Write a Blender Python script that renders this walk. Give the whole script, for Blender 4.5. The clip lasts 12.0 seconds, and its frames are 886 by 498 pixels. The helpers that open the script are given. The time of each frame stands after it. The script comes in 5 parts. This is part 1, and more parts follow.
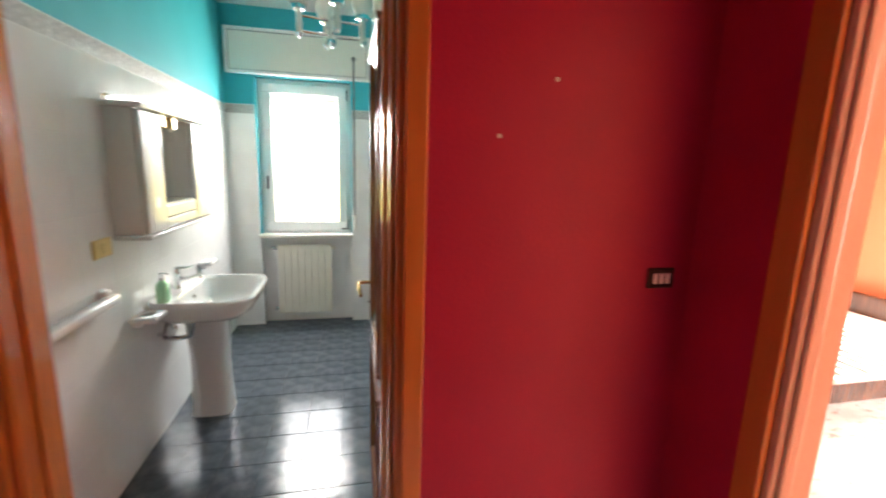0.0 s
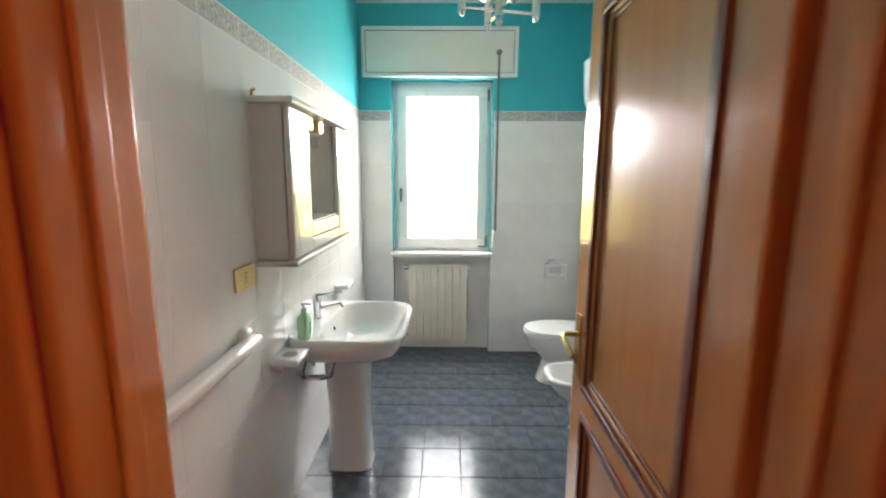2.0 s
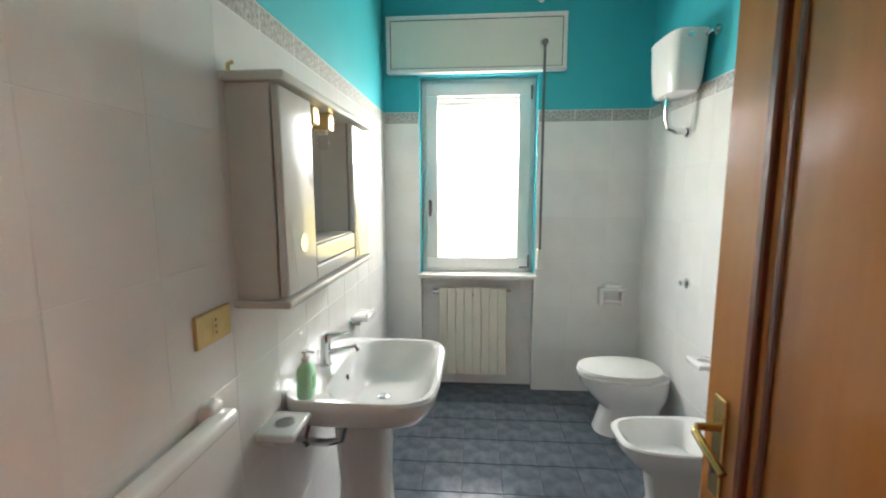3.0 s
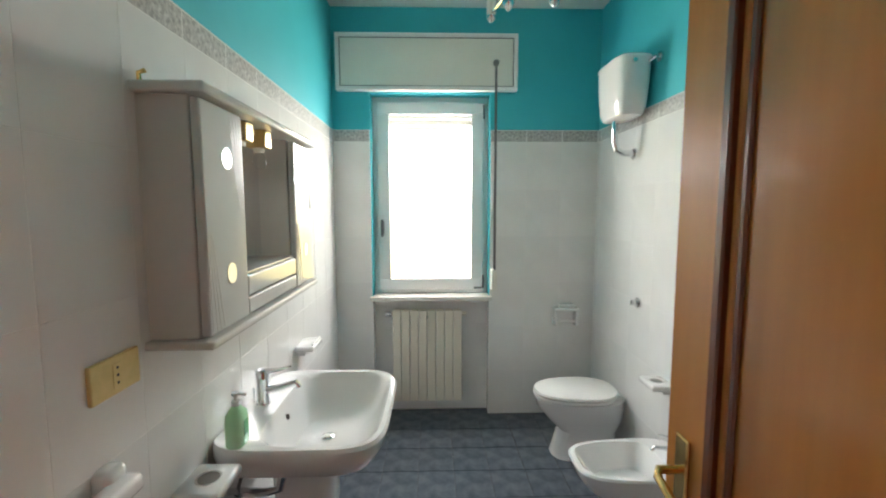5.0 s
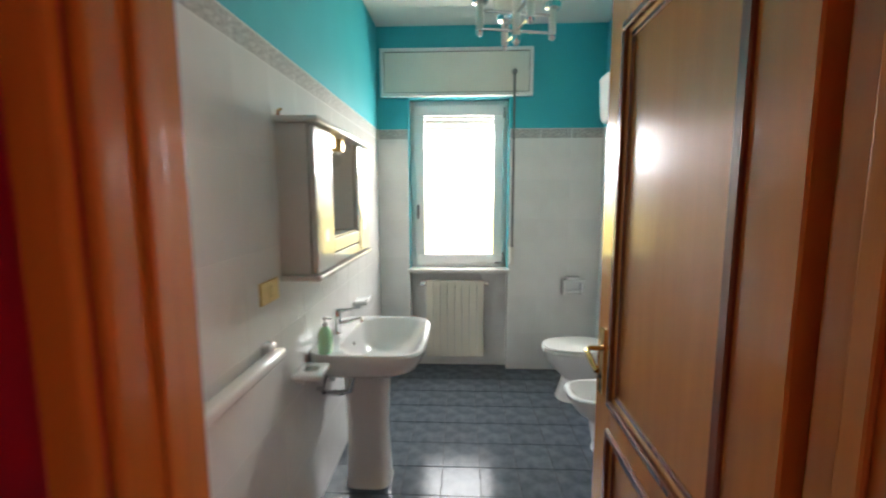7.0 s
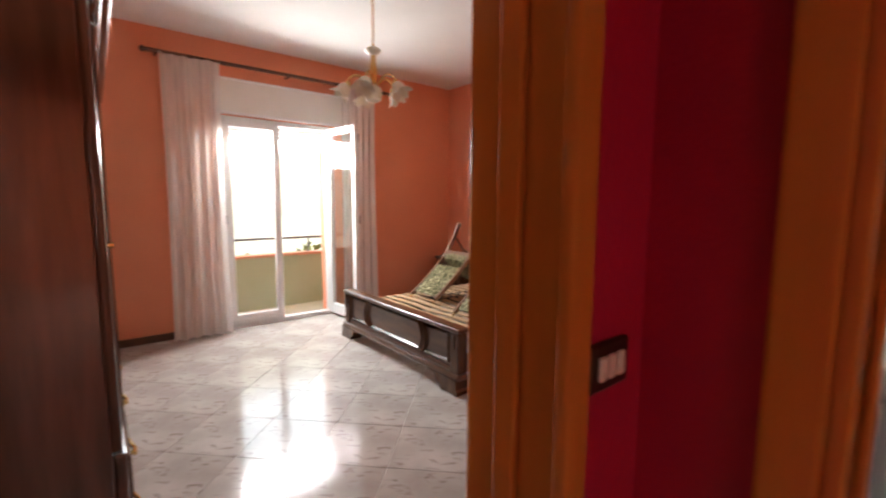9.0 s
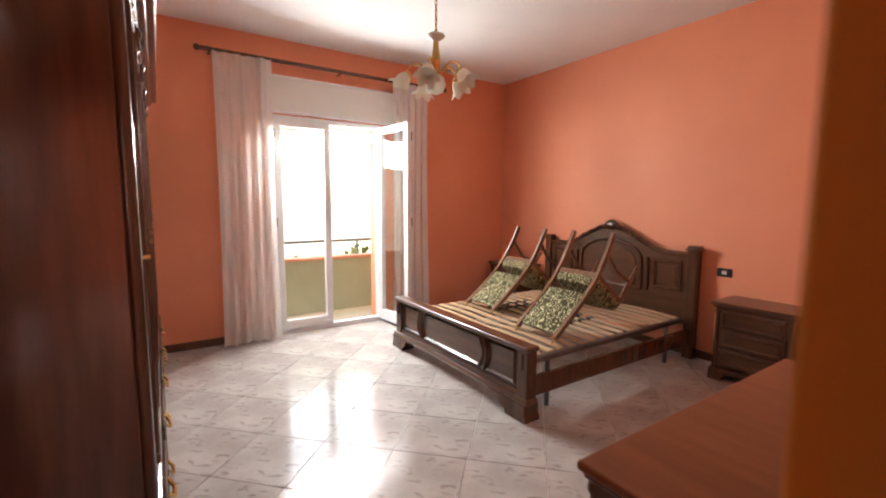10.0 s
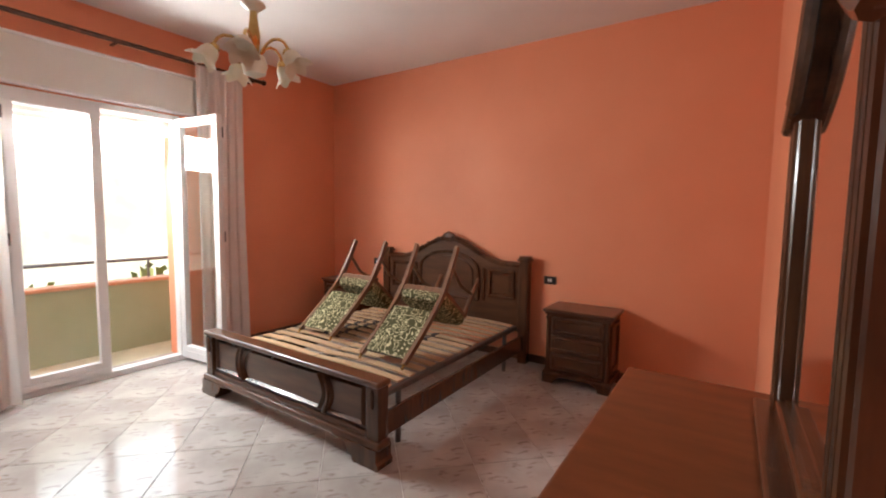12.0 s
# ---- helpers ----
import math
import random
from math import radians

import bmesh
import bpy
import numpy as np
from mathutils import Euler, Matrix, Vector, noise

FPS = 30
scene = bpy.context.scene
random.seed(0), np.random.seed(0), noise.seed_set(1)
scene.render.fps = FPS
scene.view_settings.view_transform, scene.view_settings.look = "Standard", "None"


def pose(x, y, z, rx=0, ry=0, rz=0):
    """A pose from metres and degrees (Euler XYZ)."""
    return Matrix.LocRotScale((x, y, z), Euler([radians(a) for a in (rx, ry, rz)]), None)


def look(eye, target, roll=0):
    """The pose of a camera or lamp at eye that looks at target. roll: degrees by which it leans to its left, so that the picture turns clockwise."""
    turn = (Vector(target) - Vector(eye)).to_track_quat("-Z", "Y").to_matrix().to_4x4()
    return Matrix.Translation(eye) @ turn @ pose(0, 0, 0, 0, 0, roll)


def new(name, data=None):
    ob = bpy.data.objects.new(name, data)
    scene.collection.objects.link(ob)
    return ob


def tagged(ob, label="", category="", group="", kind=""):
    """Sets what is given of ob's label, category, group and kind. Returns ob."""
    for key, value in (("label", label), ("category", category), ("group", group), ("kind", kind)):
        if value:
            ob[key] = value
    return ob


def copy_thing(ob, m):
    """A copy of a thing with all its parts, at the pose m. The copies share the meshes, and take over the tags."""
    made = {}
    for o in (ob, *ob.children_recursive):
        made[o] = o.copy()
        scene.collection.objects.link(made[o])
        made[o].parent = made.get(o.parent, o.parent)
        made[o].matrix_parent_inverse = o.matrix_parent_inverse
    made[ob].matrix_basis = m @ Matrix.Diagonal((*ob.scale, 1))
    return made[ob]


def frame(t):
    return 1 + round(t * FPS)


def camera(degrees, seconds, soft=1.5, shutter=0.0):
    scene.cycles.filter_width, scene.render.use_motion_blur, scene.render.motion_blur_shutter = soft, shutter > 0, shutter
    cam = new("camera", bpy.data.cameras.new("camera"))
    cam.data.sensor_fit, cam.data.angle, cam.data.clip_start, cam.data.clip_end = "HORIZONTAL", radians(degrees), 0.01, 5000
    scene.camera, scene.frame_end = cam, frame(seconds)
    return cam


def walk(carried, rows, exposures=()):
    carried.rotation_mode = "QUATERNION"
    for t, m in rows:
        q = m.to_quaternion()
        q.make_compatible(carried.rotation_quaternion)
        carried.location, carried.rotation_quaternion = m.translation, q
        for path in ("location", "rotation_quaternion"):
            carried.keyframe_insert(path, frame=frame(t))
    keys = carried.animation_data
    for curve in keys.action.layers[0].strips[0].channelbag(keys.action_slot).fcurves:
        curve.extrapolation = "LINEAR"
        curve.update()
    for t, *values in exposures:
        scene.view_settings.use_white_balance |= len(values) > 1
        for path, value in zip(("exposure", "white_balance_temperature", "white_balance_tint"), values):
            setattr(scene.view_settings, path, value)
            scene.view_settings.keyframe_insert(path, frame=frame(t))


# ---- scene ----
cam = camera(91.6, 12.0, soft=2.0, shutter=0.5)
PATH = [
    (0, (0.09, 0.178, 1.634), (0.518, 2.096, 1.264), 1.7),
    (0.5, (-0.066, 0.109, 1.639), (0.135, 2.068, 1.289), 1.5),
    (1, (-0.154, 0.285, 1.634), (-0.02, 2.251, 1.289), 0.8),
    (1.5, (-0.223, 0.535, 1.593), (-0.135, 2.503, 1.25), 0.5),
    (2, (-0.259, 0.85, 1.593), (-0.281, 2.824, 1.27), 0.3),
    (2.5, (-0.326, 1.158, 1.572), (-0.459, 3.132, 1.282), 0.1),
    (4.3, (-0.34, 1.518, 1.576), (-0.492, 3.5, 1.356), -0.3),
    (4.5, (-0.324, 1.507, 1.579), (-0.41, 3.494, 1.366), -0.2),
    (5, (-0.309, 1.462, 1.594), (-0.256, 3.452, 1.406), -0.1),
    (5.5, (-0.321, 1.39, 1.589), (-0.209, 3.379, 1.406), -0.2),
    (6, (-0.326, 1.275, 1.582), (-0.221, 3.262, 1.385), -0.3),
    (6.5, (-0.282, 1.055, 1.584), (-0.216, 3.042, 1.364), 0.1),
    (6.7, (-0.265, 0.955, 1.597), (-0.236, 2.94, 1.36), 0.1),
    (8.3, (-0.545, 0.654, 1.416), (-1.652, 2.312, 1.255), -0.3),
    (8.5, (-0.559, 0.672, 1.414), (-1.827, 2.21, 1.243), 0.0),
    (9, (-0.612, 0.678, 1.402), (-2.157, 1.929, 1.183), 0.3),
    (9.5, (-0.739, 0.715, 1.387), (-2.401, 1.804, 1.16), 0.1),
    (10, (-0.969, 0.746, 1.406), (-2.627, 1.845, 1.192), 0.3),
    (10.5, (-1.15, 0.825, 1.371), (-2.721, 2.048, 1.187), 0.9),
    (11, (-1.255, 0.895, 1.394), (-2.658, 2.308, 1.212), 1.2),
    (11.5, (-1.298, 0.93, 1.421), (-2.51, 2.511, 1.248), 1.0),
    (12, (-1.313, 0.943, 1.42), (-2.421, 2.599, 1.258), 0.8),
]
walk(cam, [(t, look(eye, target, roll)) for t, eye, target, roll in PATH], exposures=[(0.0, 2.1), (1.0, 2.15), (2.0, 2.05), (2.7, 1.85), (4.5, 1.55), (6.5, 1.7), (8.4, 1.3), (9.0, 1.55), (10.0, 1.75), (11.0, 1.6), (12.0, 1.45)])

# ---- light ----
world = bpy.data.worlds.new("sky")
scene.world = world
world.use_nodes = True
wn = world.node_tree.nodes
sky = wn.new("ShaderNodeTexSky")
sky.sky_type, sky.sun_disc = "NISHITA", False
sky.sun_elevation, sky.sun_rotation = radians(46), radians(148)
wn["Background"].inputs["Strength"].default_value = 0.15
world.node_tree.links.new(sky.outputs["Color"], wn["Background"].inputs["Color"])


def lamp(name, kind, energy, color, m, sx=1.0, sy=1.0, angle=0.01):
    data = bpy.data.lights.new(name, kind)
    data.energy, data.color = energy, color
    if kind == "AREA":
        data.shape, data.size, data.size_y = "RECTANGLE", sx, sy
    else:
        data.angle = angle
    ob = new(name, data)
    ob.matrix_world = m
    return ob


SUN_DIR = Vector((math.sin(radians(148)) * math.cos(radians(46)), math.cos(radians(148)) * math.cos(radians(46)), math.sin(radians(46))))
lamp("sun", "SUN", 5.0, (1.0, 0.95, 0.86), look(SUN_DIR * 20, (0, 0, 0)), angle=radians(0.6))
# area lamps stand in for sky light at the bathroom and bedroom window heads
lamp("window_light_bath", "AREA", 9.5, (1.0, 0.965, 0.93), look((-0.315, 4.90, 1.99), (-0.315, 3.0, 1.40)), 0.66, 0.40)
lamp("window_light_bedroom", "AREA", 35, (0.99, 0.97, 0.96), look((-5.70, 2.34, 1.98), (-3.0, 2.8, 0.7)), 1.08, 0.34)
# lamp added in an unseen side room window to brighten the hall
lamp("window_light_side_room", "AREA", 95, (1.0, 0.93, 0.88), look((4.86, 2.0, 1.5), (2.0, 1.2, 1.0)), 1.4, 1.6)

# ---- materials ----


def shade(name, color, rough=0.5, metal=0.0, color2=None, scale=6.0, bump=0.0, bump_scale=60.0, coat=0.0, stretch=(1, 1, 1), detail=6.0, pieces=0.0, fine=0.0):
    """A principled material: two colours mixed by noise, fine relief, and a little change from piece to piece."""
    m = bpy.data.materials.new(name)
    m.use_nodes = True
    n, l = m.node_tree.nodes, m.node_tree.links
    p = n["Principled BSDF"]
    p.inputs["Roughness"].default_value, p.inputs["Metallic"].default_value = rough, metal
    p.inputs["Coat Weight"].default_value, p.inputs["Coat Roughness"].default_value = coat, 0.08
    p.inputs["Base Color"].default_value = (*color, 1)
    tc, mp = n.new("ShaderNodeTexCoord"), n.new("ShaderNodeMapping")
    mp.inputs["Scale"].default_value = stretch
    l.new(tc.outputs["Object"], mp.inputs["Vector"])
    out = None
    if color2:
        nz, rp = n.new("ShaderNodeTexNoise"), n.new("ShaderNodeValToRGB")
        nz.inputs["Scale"].default_value, nz.inputs["Detail"].default_value = scale, detail
        l.new(mp.outputs["Vector"], nz.inputs["Vector"])
        rp.color_ramp.elements[0].position, rp.color_ramp.elements[1].position = 0.35, 0.68
        rp.color_ramp.elements[0].color, rp.color_ramp.elements[1].color = (*color, 1), (*color2, 1)
        l.new(nz.outputs["Fac"], rp.inputs["Fac"])
        out = rp.outputs["Color"]
        if pieces:
            oi, hsv, mr = n.new("ShaderNodeObjectInfo"), n.new("ShaderNodeHueSaturation"), n.new("ShaderNodeMapRange")
            mr.inputs["To Min"].default_value, mr.inputs["To Max"].default_value = 1 - pieces, 1 + pieces
            l.new(oi.outputs["Random"], mr.inputs["Value"])
            l.new(mr.outputs["Result"], hsv.inputs["Value"])
            l.new(out, hsv.inputs["Color"])
            out = hsv.outputs["Color"]
        l.new(out, p.inputs["Base Color"])
        if fine:
            mr2 = n.new("ShaderNodeMapRange")
            mr2.inputs["To Min"].default_value, mr2.inputs["To Max"].default_value = rough - fine, rough + fine
            l.new(nz.outputs["Fac"], mr2.inputs["Value"])
            l.new(mr2.outputs["Result"], p.inputs["Roughness"])
    if bump:
        nb, bp = n.new("ShaderNodeTexNoise"), n.new("ShaderNodeBump")
        nb.inputs["Scale"].default_value, nb.inputs["Detail"].default_value = bump_scale, 5
        bp.inputs["Strength"].default_value, bp.inputs["Distance"].default_value = bump, 0.01
        l.new(mp.outputs["Vector"], nb.inputs["Vector"])
        l.new(nb.outputs["Fac"], bp.inputs["Height"])
        l.new(bp.outputs["Normal"], p.inputs["Normal"])
    return m


def glass(name, color=(1, 1, 1), rough=0.0, mirror=0.06):
    """A thin clear pane: see-through with a faint mirror image that grows at grazing angles."""
    m = bpy.data.materials.new(name)
    m.use_nodes = True
    n, l = m.node_tree.nodes, m.node_tree.links
    n.remove(n["Principled BSDF"])
    tr, gl, mx, fr = n.new("ShaderNodeBsdfTransparent"), n.new("ShaderNodeBsdfGlossy"), n.new("ShaderNodeMixShader"), n.new("ShaderNodeLayerWeight")
    tr.inputs["Color"].default_value = (*color, 1)
    gl.inputs["Roughness"].default_value = rough
    fr.inputs["Blend"].default_value = 0.5
    pw, ma = n.new("ShaderNodeMath"), n.new("ShaderNodeMath")
    pw.operation, ma.operation = "POWER", "MULTIPLY_ADD"
    pw.inputs[1].default_value, ma.inputs[1].default_value, ma.inputs[2].default_value = 4.0, 0.6, mirror * 0.5
    l.new(fr.outputs["Facing"], pw.inputs[0])
    l.new(pw.outputs[0], ma.inputs[0])
    l.new(ma.outputs[0], mx.inputs["Fac"])
    l.new(tr.outputs["BSDF"], mx.inputs[1])
    l.new(gl.outputs["BSDF"], mx.inputs[2])
    l.new(mx.outputs["Shader"], n["Material Output"].inputs["Surface"])
    return m


def marble(name):
    m = shade(name, (0.40, 0.36, 0.33), 0.12, color2=(0.55, 0.52, 0.49), scale=3.0, pieces=0.05)
    n, l = m.node_tree.nodes, m.node_tree.links
    p = n["Principled BSDF"]
    src = p.inputs["Base Color"].links[0].from_socket
    tc, nz, rp, mx = n.new("ShaderNodeTexCoord"), n.new("ShaderNodeTexNoise"), n.new("ShaderNodeValToRGB"), n.new("ShaderNodeMix")
    mp = n.new("ShaderNodeMapping")
    mp.inputs["Rotation"].default_value, mp.inputs["Scale"].default_value = (0, 0, 0.5), (1.0, 2.6, 1.0)
    nz.inputs["Scale"].default_value, nz.inputs["Detail"].default_value, nz.inputs["Distortion"].default_value = 9.0, 7.0, 0.8
    rp.color_ramp.elements[0].position, rp.color_ramp.elements[1].position = 0.56, 0.70
    rp.color_ramp.elements[0].color, rp.color_ramp.elements[1].color = (0, 0, 0, 1), (0.75, 0.75, 0.75, 1)
    mx.data_type = "RGBA"
    mx.inputs[7].default_value = (0.20, 0.15, 0.12, 1)
    l.new(tc.outputs["Object"], mp.inputs["Vector"])
    l.new(mp.outputs["Vector"], nz.inputs["Vector"])
    l.new(nz.outputs["Fac"], rp.inputs["Fac"])
    l.new(rp.outputs["Color"], mx.inputs[0])
    l.new(src, mx.inputs[6])
    l.new(mx.outputs[2], p.inputs["Base Color"])
    return m


def brocade(name):
    """Green cloth with a cream scroll pattern."""
    m = shade(name, (0.05, 0.07, 0.02), 0.85, bump=0.4, bump_scale=300)
    n, l = m.node_tree.nodes, m.node_tree.links
    p = n["Principled BSDF"]
    tc, nz, wv, rp, mx = n.new("ShaderNodeTexCoord"), n.new("ShaderNodeTexNoise"), n.new("ShaderNodeMath"), n.new("ShaderNodeValToRGB"), n.new("ShaderNodeMix")
    nz.inputs["Scale"].default_value, nz.inputs["Detail"].default_value = 17.0, 0.5
    wv.operation = "PINGPONG"
    wv.inputs[1].default_value = 0.085
    rp.color_ramp.elements[0].position, rp.color_ramp.elements[1].position = 0.062, 0.068
    rp.color_ramp.elements[0].color, rp.color_ramp.elements[1].color = (0.070, 0.068, 0.018, 1), (0.68, 0.62, 0.36, 1)
    l.new(tc.outputs["Object"], nz.inputs["Vector"])
    l.new(nz.outputs["Fac"], wv.inputs[0])
    l.new(wv.outputs[0], rp.inputs["Fac"])
    l.new(rp.outputs["Color"], p.inputs["Base Color"])
    return m


def sheer(name):
    m = shade(name, (0.86, 0.84, 0.80), 0.9)
    n, l = m.node_tree.nodes, m.node_tree.links
    p = n["Principled BSDF"]
    tl, mx = n.new("ShaderNodeBsdfTranslucent"), n.new("ShaderNodeMixShader")
    tl.inputs["Color"].default_value = (0.86, 0.84, 0.80, 1)
    mx.inputs["Fac"].default_value = 0.4
    l.new(p.outputs["BSDF"], mx.inputs[1])
    l.new(tl.outputs["BSDF"], mx.inputs[2])
    tr, mx2 = n.new("ShaderNodeBsdfTransparent"), n.new("ShaderNodeMixShader")
    mx2.inputs["Fac"].default_value = 0.10
    l.new(mx.outputs["Shader"], mx2.inputs[1])
    l.new(tr.outputs["BSDF"], mx2.inputs[2])
    l.new(mx2.outputs["Shader"], n["Material Output"].inputs["Surface"])
    return m


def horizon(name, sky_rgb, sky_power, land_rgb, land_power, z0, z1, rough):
    """Glowing distance: bright sky above, dry hillside below an uneven skyline, its sunlight put in as emission."""
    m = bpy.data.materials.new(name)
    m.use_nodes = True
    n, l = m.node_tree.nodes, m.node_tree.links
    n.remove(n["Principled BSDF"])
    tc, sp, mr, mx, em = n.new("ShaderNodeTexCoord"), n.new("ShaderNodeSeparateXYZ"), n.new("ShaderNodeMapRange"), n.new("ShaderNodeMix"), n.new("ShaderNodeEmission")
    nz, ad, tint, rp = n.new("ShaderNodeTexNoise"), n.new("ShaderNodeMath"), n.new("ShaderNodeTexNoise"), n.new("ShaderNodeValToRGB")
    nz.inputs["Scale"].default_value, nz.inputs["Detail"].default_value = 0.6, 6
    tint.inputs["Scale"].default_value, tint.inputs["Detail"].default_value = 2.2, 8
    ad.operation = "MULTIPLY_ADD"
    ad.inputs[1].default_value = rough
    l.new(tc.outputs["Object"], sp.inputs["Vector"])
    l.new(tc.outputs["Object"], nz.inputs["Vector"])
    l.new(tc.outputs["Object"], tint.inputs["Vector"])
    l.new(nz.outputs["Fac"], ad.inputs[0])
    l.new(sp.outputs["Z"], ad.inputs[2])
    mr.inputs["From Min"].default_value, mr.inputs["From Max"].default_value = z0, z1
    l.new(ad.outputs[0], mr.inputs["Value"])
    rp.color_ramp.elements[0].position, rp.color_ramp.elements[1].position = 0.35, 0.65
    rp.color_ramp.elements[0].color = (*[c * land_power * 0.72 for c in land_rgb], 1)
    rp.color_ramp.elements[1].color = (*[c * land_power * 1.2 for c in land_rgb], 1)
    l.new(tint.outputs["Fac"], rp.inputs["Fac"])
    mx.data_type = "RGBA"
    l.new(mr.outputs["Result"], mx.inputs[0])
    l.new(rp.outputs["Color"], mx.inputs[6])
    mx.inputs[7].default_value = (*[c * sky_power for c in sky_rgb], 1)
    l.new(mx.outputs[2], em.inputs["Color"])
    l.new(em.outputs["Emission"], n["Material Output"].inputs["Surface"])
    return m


HILLS = horizon("hillside_glow", (0.84, 0.94, 1.0), 3.0, (1.0, 0.97, 0.74), 0.66, 2.7, 3.0, 0.8)
MEADOW = horizon("meadow_glow", (0.97, 0.98, 1.0), 4.0, (1.0, 0.83, 0.30), 2.2, 1.45, 2.1, 0.3)
RED = shade("red_paint", (0.40, 0.010, 0.062), 0.5, color2=(0.45, 0.014, 0.072), scale=2.5, bump=0.12, bump_scale=90)
TEAL = shade("teal_paint", (0.035, 0.44, 0.52), 0.6, color2=(0.05, 0.48, 0.56), scale=2.0, bump=0.08, bump_scale=110)
PINK = shade("coral_paint", (0.83, 0.310, 0.165), 0.6, color2=(0.86, 0.335, 0.185), scale=1.6, bump=0.10, bump_scale=100)
PEACH = shade("peach_paint", (0.66, 0.47, 0.35), 0.6, color2=(0.69, 0.50, 0.38), scale=2.0, bump=0.08)
WHITE = shade("white_plaster", (0.80, 0.79, 0.76), 0.8, color2=(0.84, 0.83, 0.80), scale=2.0, bump=0.08, bump_scale=80)
CREAM = shade("cream_panel", (0.76, 0.75, 0.68), 0.45, color2=(0.79, 0.78, 0.72), scale=3)
PVC = shade("white_window_paint", (0.80, 0.80, 0.79), 0.3, color2=(0.84, 0.84, 0.83), scale=5)
TILE = shade("white_wall_tile", (0.76, 0.76, 0.75), 0.10, color2=(0.81, 0.81, 0.80), scale=4, pieces=0.025, bump=0.03, bump_scale=14)
GROUT = shade("pale_grout", (0.80, 0.80, 0.78), 0.7, color2=(0.84, 0.84, 0.82), scale=30)
STRIP = shade("grey_relief_tile", (0.30, 0.30, 0.295), 0.35, color2=(0.64, 0.63, 0.61), scale=55, detail=3, bump=0.5, bump_scale=55)
SLATE = shade("blue_grey_floor_tile", (0.056, 0.070, 0.090), 0.16, color2=(0.120, 0.142, 0.168), scale=11, pieces=0.06, bump=0.10, bump_scale=25, fine=0.06)
DGROUT = shade("dark_grout", (0.05, 0.058, 0.07), 0.8, color2=(0.08, 0.09, 0.105), scale=30)
MARBLE = marble("cream_marble_tile")
PORC = shade("white_porcelain", (0.82, 0.82, 0.82), 0.07, coat=0.5, color2=(0.84, 0.84, 0.84), scale=3)
CHROME = shade("chrome", (0.75, 0.76, 0.78), 0.12, 1.0, color2=(0.68, 0.69, 0.71), scale=20)
BRASS = shade("brass", (0.72, 0.50, 0.20), 0.22, 1.0, color2=(0.62, 0.42, 0.15), scale=30)
GOLDP = shade("brushed_gold_plate", (0.70, 0.52, 0.24), 0.35, 0.7, color2=(0.62, 0.46, 0.2), scale=40)
DOORW = shade("orange_brown_door_wood", (0.53, 0.215, 0.046), 0.20, color2=(0.59, 0.246, 0.056), scale=3, stretch=(8, 8, 0.7), bump=0.06, bump_scale=30, coat=0.35)
# darker wood puts the shade of the mouldings' sloping sides into the colour
DOORSHADE = shade("shaded_door_moulding", (0.15, 0.038, 0.010), 0.25, color2=(0.21, 0.06, 0.018), scale=6, stretch=(8, 8, 0.7), coat=0.3)
WALNUT = shade("dark_walnut", (0.060, 0.024, 0.012), 0.26, color2=(0.115, 0.048, 0.022), scale=4, stretch=(5, 5, 0.8), bump=0.05, bump_scale=25, coat=0.3)
WALNUTX = shade("dark_walnut_along", (0.075, 0.030, 0.014), 0.28, color2=(0.13, 0.055, 0.025), scale=4, stretch=(0.8, 5, 5), bump=0.05, bump_scale=25, coat=0.3)
WARDW = shade("dark_wardrobe_wood", (0.060, 0.026, 0.018), 0.24, color2=(0.095, 0.042, 0.026), scale=4, stretch=(5, 5, 0.6), bump=0.04, coat=0.4)
TOPW = shade("reddish_dresser_top", (0.15, 0.048, 0.018), 0.30, color2=(0.20, 0.066, 0.025), scale=4, stretch=(5, 0.8, 5), bump=0.04, coat=0.3)
SLATW = shade("pale_beech_slat", (0.55, 0.38, 0.22), 0.45, color2=(0.66, 0.48, 0.30), scale=6, stretch=(0.8, 6, 6), pieces=0.08)
METAL = shade("grey_steel", (0.16, 0.16, 0.17), 0.4, 0.8, color2=(0.2, 0.2, 0.2), scale=20)
BROC = brocade("green_brocade")
SHEER = sheer("sheer_white_curtain")
GLASS = glass("window_glass")
LEAFGLASS = glass("leaf_glass", mirror=0.09)
MIRROR = shade("mirror", (0.86, 0.87, 0.88), 0.015, 1.0)
RADW = shade("ivory_radiator_paint", (0.76, 0.72, 0.62), 0.3, color2=(0.80, 0.76, 0.66), scale=6)
PLASTIC = shade("white_plastic", (0.80, 0.80, 0.78), 0.3, color2=(0.83, 0.83, 0.81), scale=8)
BLACK = shade("dark_brown_plastic", (0.03, 0.018, 0.015), 0.35, color2=(0.04, 0.025, 0.02), scale=20)
GREENB = shade("translucent_green_plastic", (0.50, 0.90, 0.56), 0.25, color2=(0.58, 0.93, 0.64), scale=12)
FROST = shade("frosted_glass_shade", (0.80, 0.77, 0.62), 0.35, color2=(0.86, 0.84, 0.74), scale=25)
OPAL = shade("opal_glass_globe", (0.82, 0.80, 0.74), 0.25, color2=(0.85, 0.83, 0.78), scale=10)
LACQ = shade("white_lacquer", (0.68, 0.67, 0.64), 0.10, color2=(0.71, 0.70, 0.67), scale=3)
CABSIDE = shade("off_white_cabinet", (0.66, 0.64, 0.60), 0.4, color2=(0.70, 0.68, 0.64), scale=5)
STONE = shade("pale_sill_marble", (0.70, 0.67, 0.62), 0.25, color2=(0.78, 0.75, 0.70), scale=9)
PARA = shade("pale_yellow_render", (0.30, 0.35, 0.22), 0.85, color2=(0.34, 0.38, 0.25), scale=3, bump=0.2)
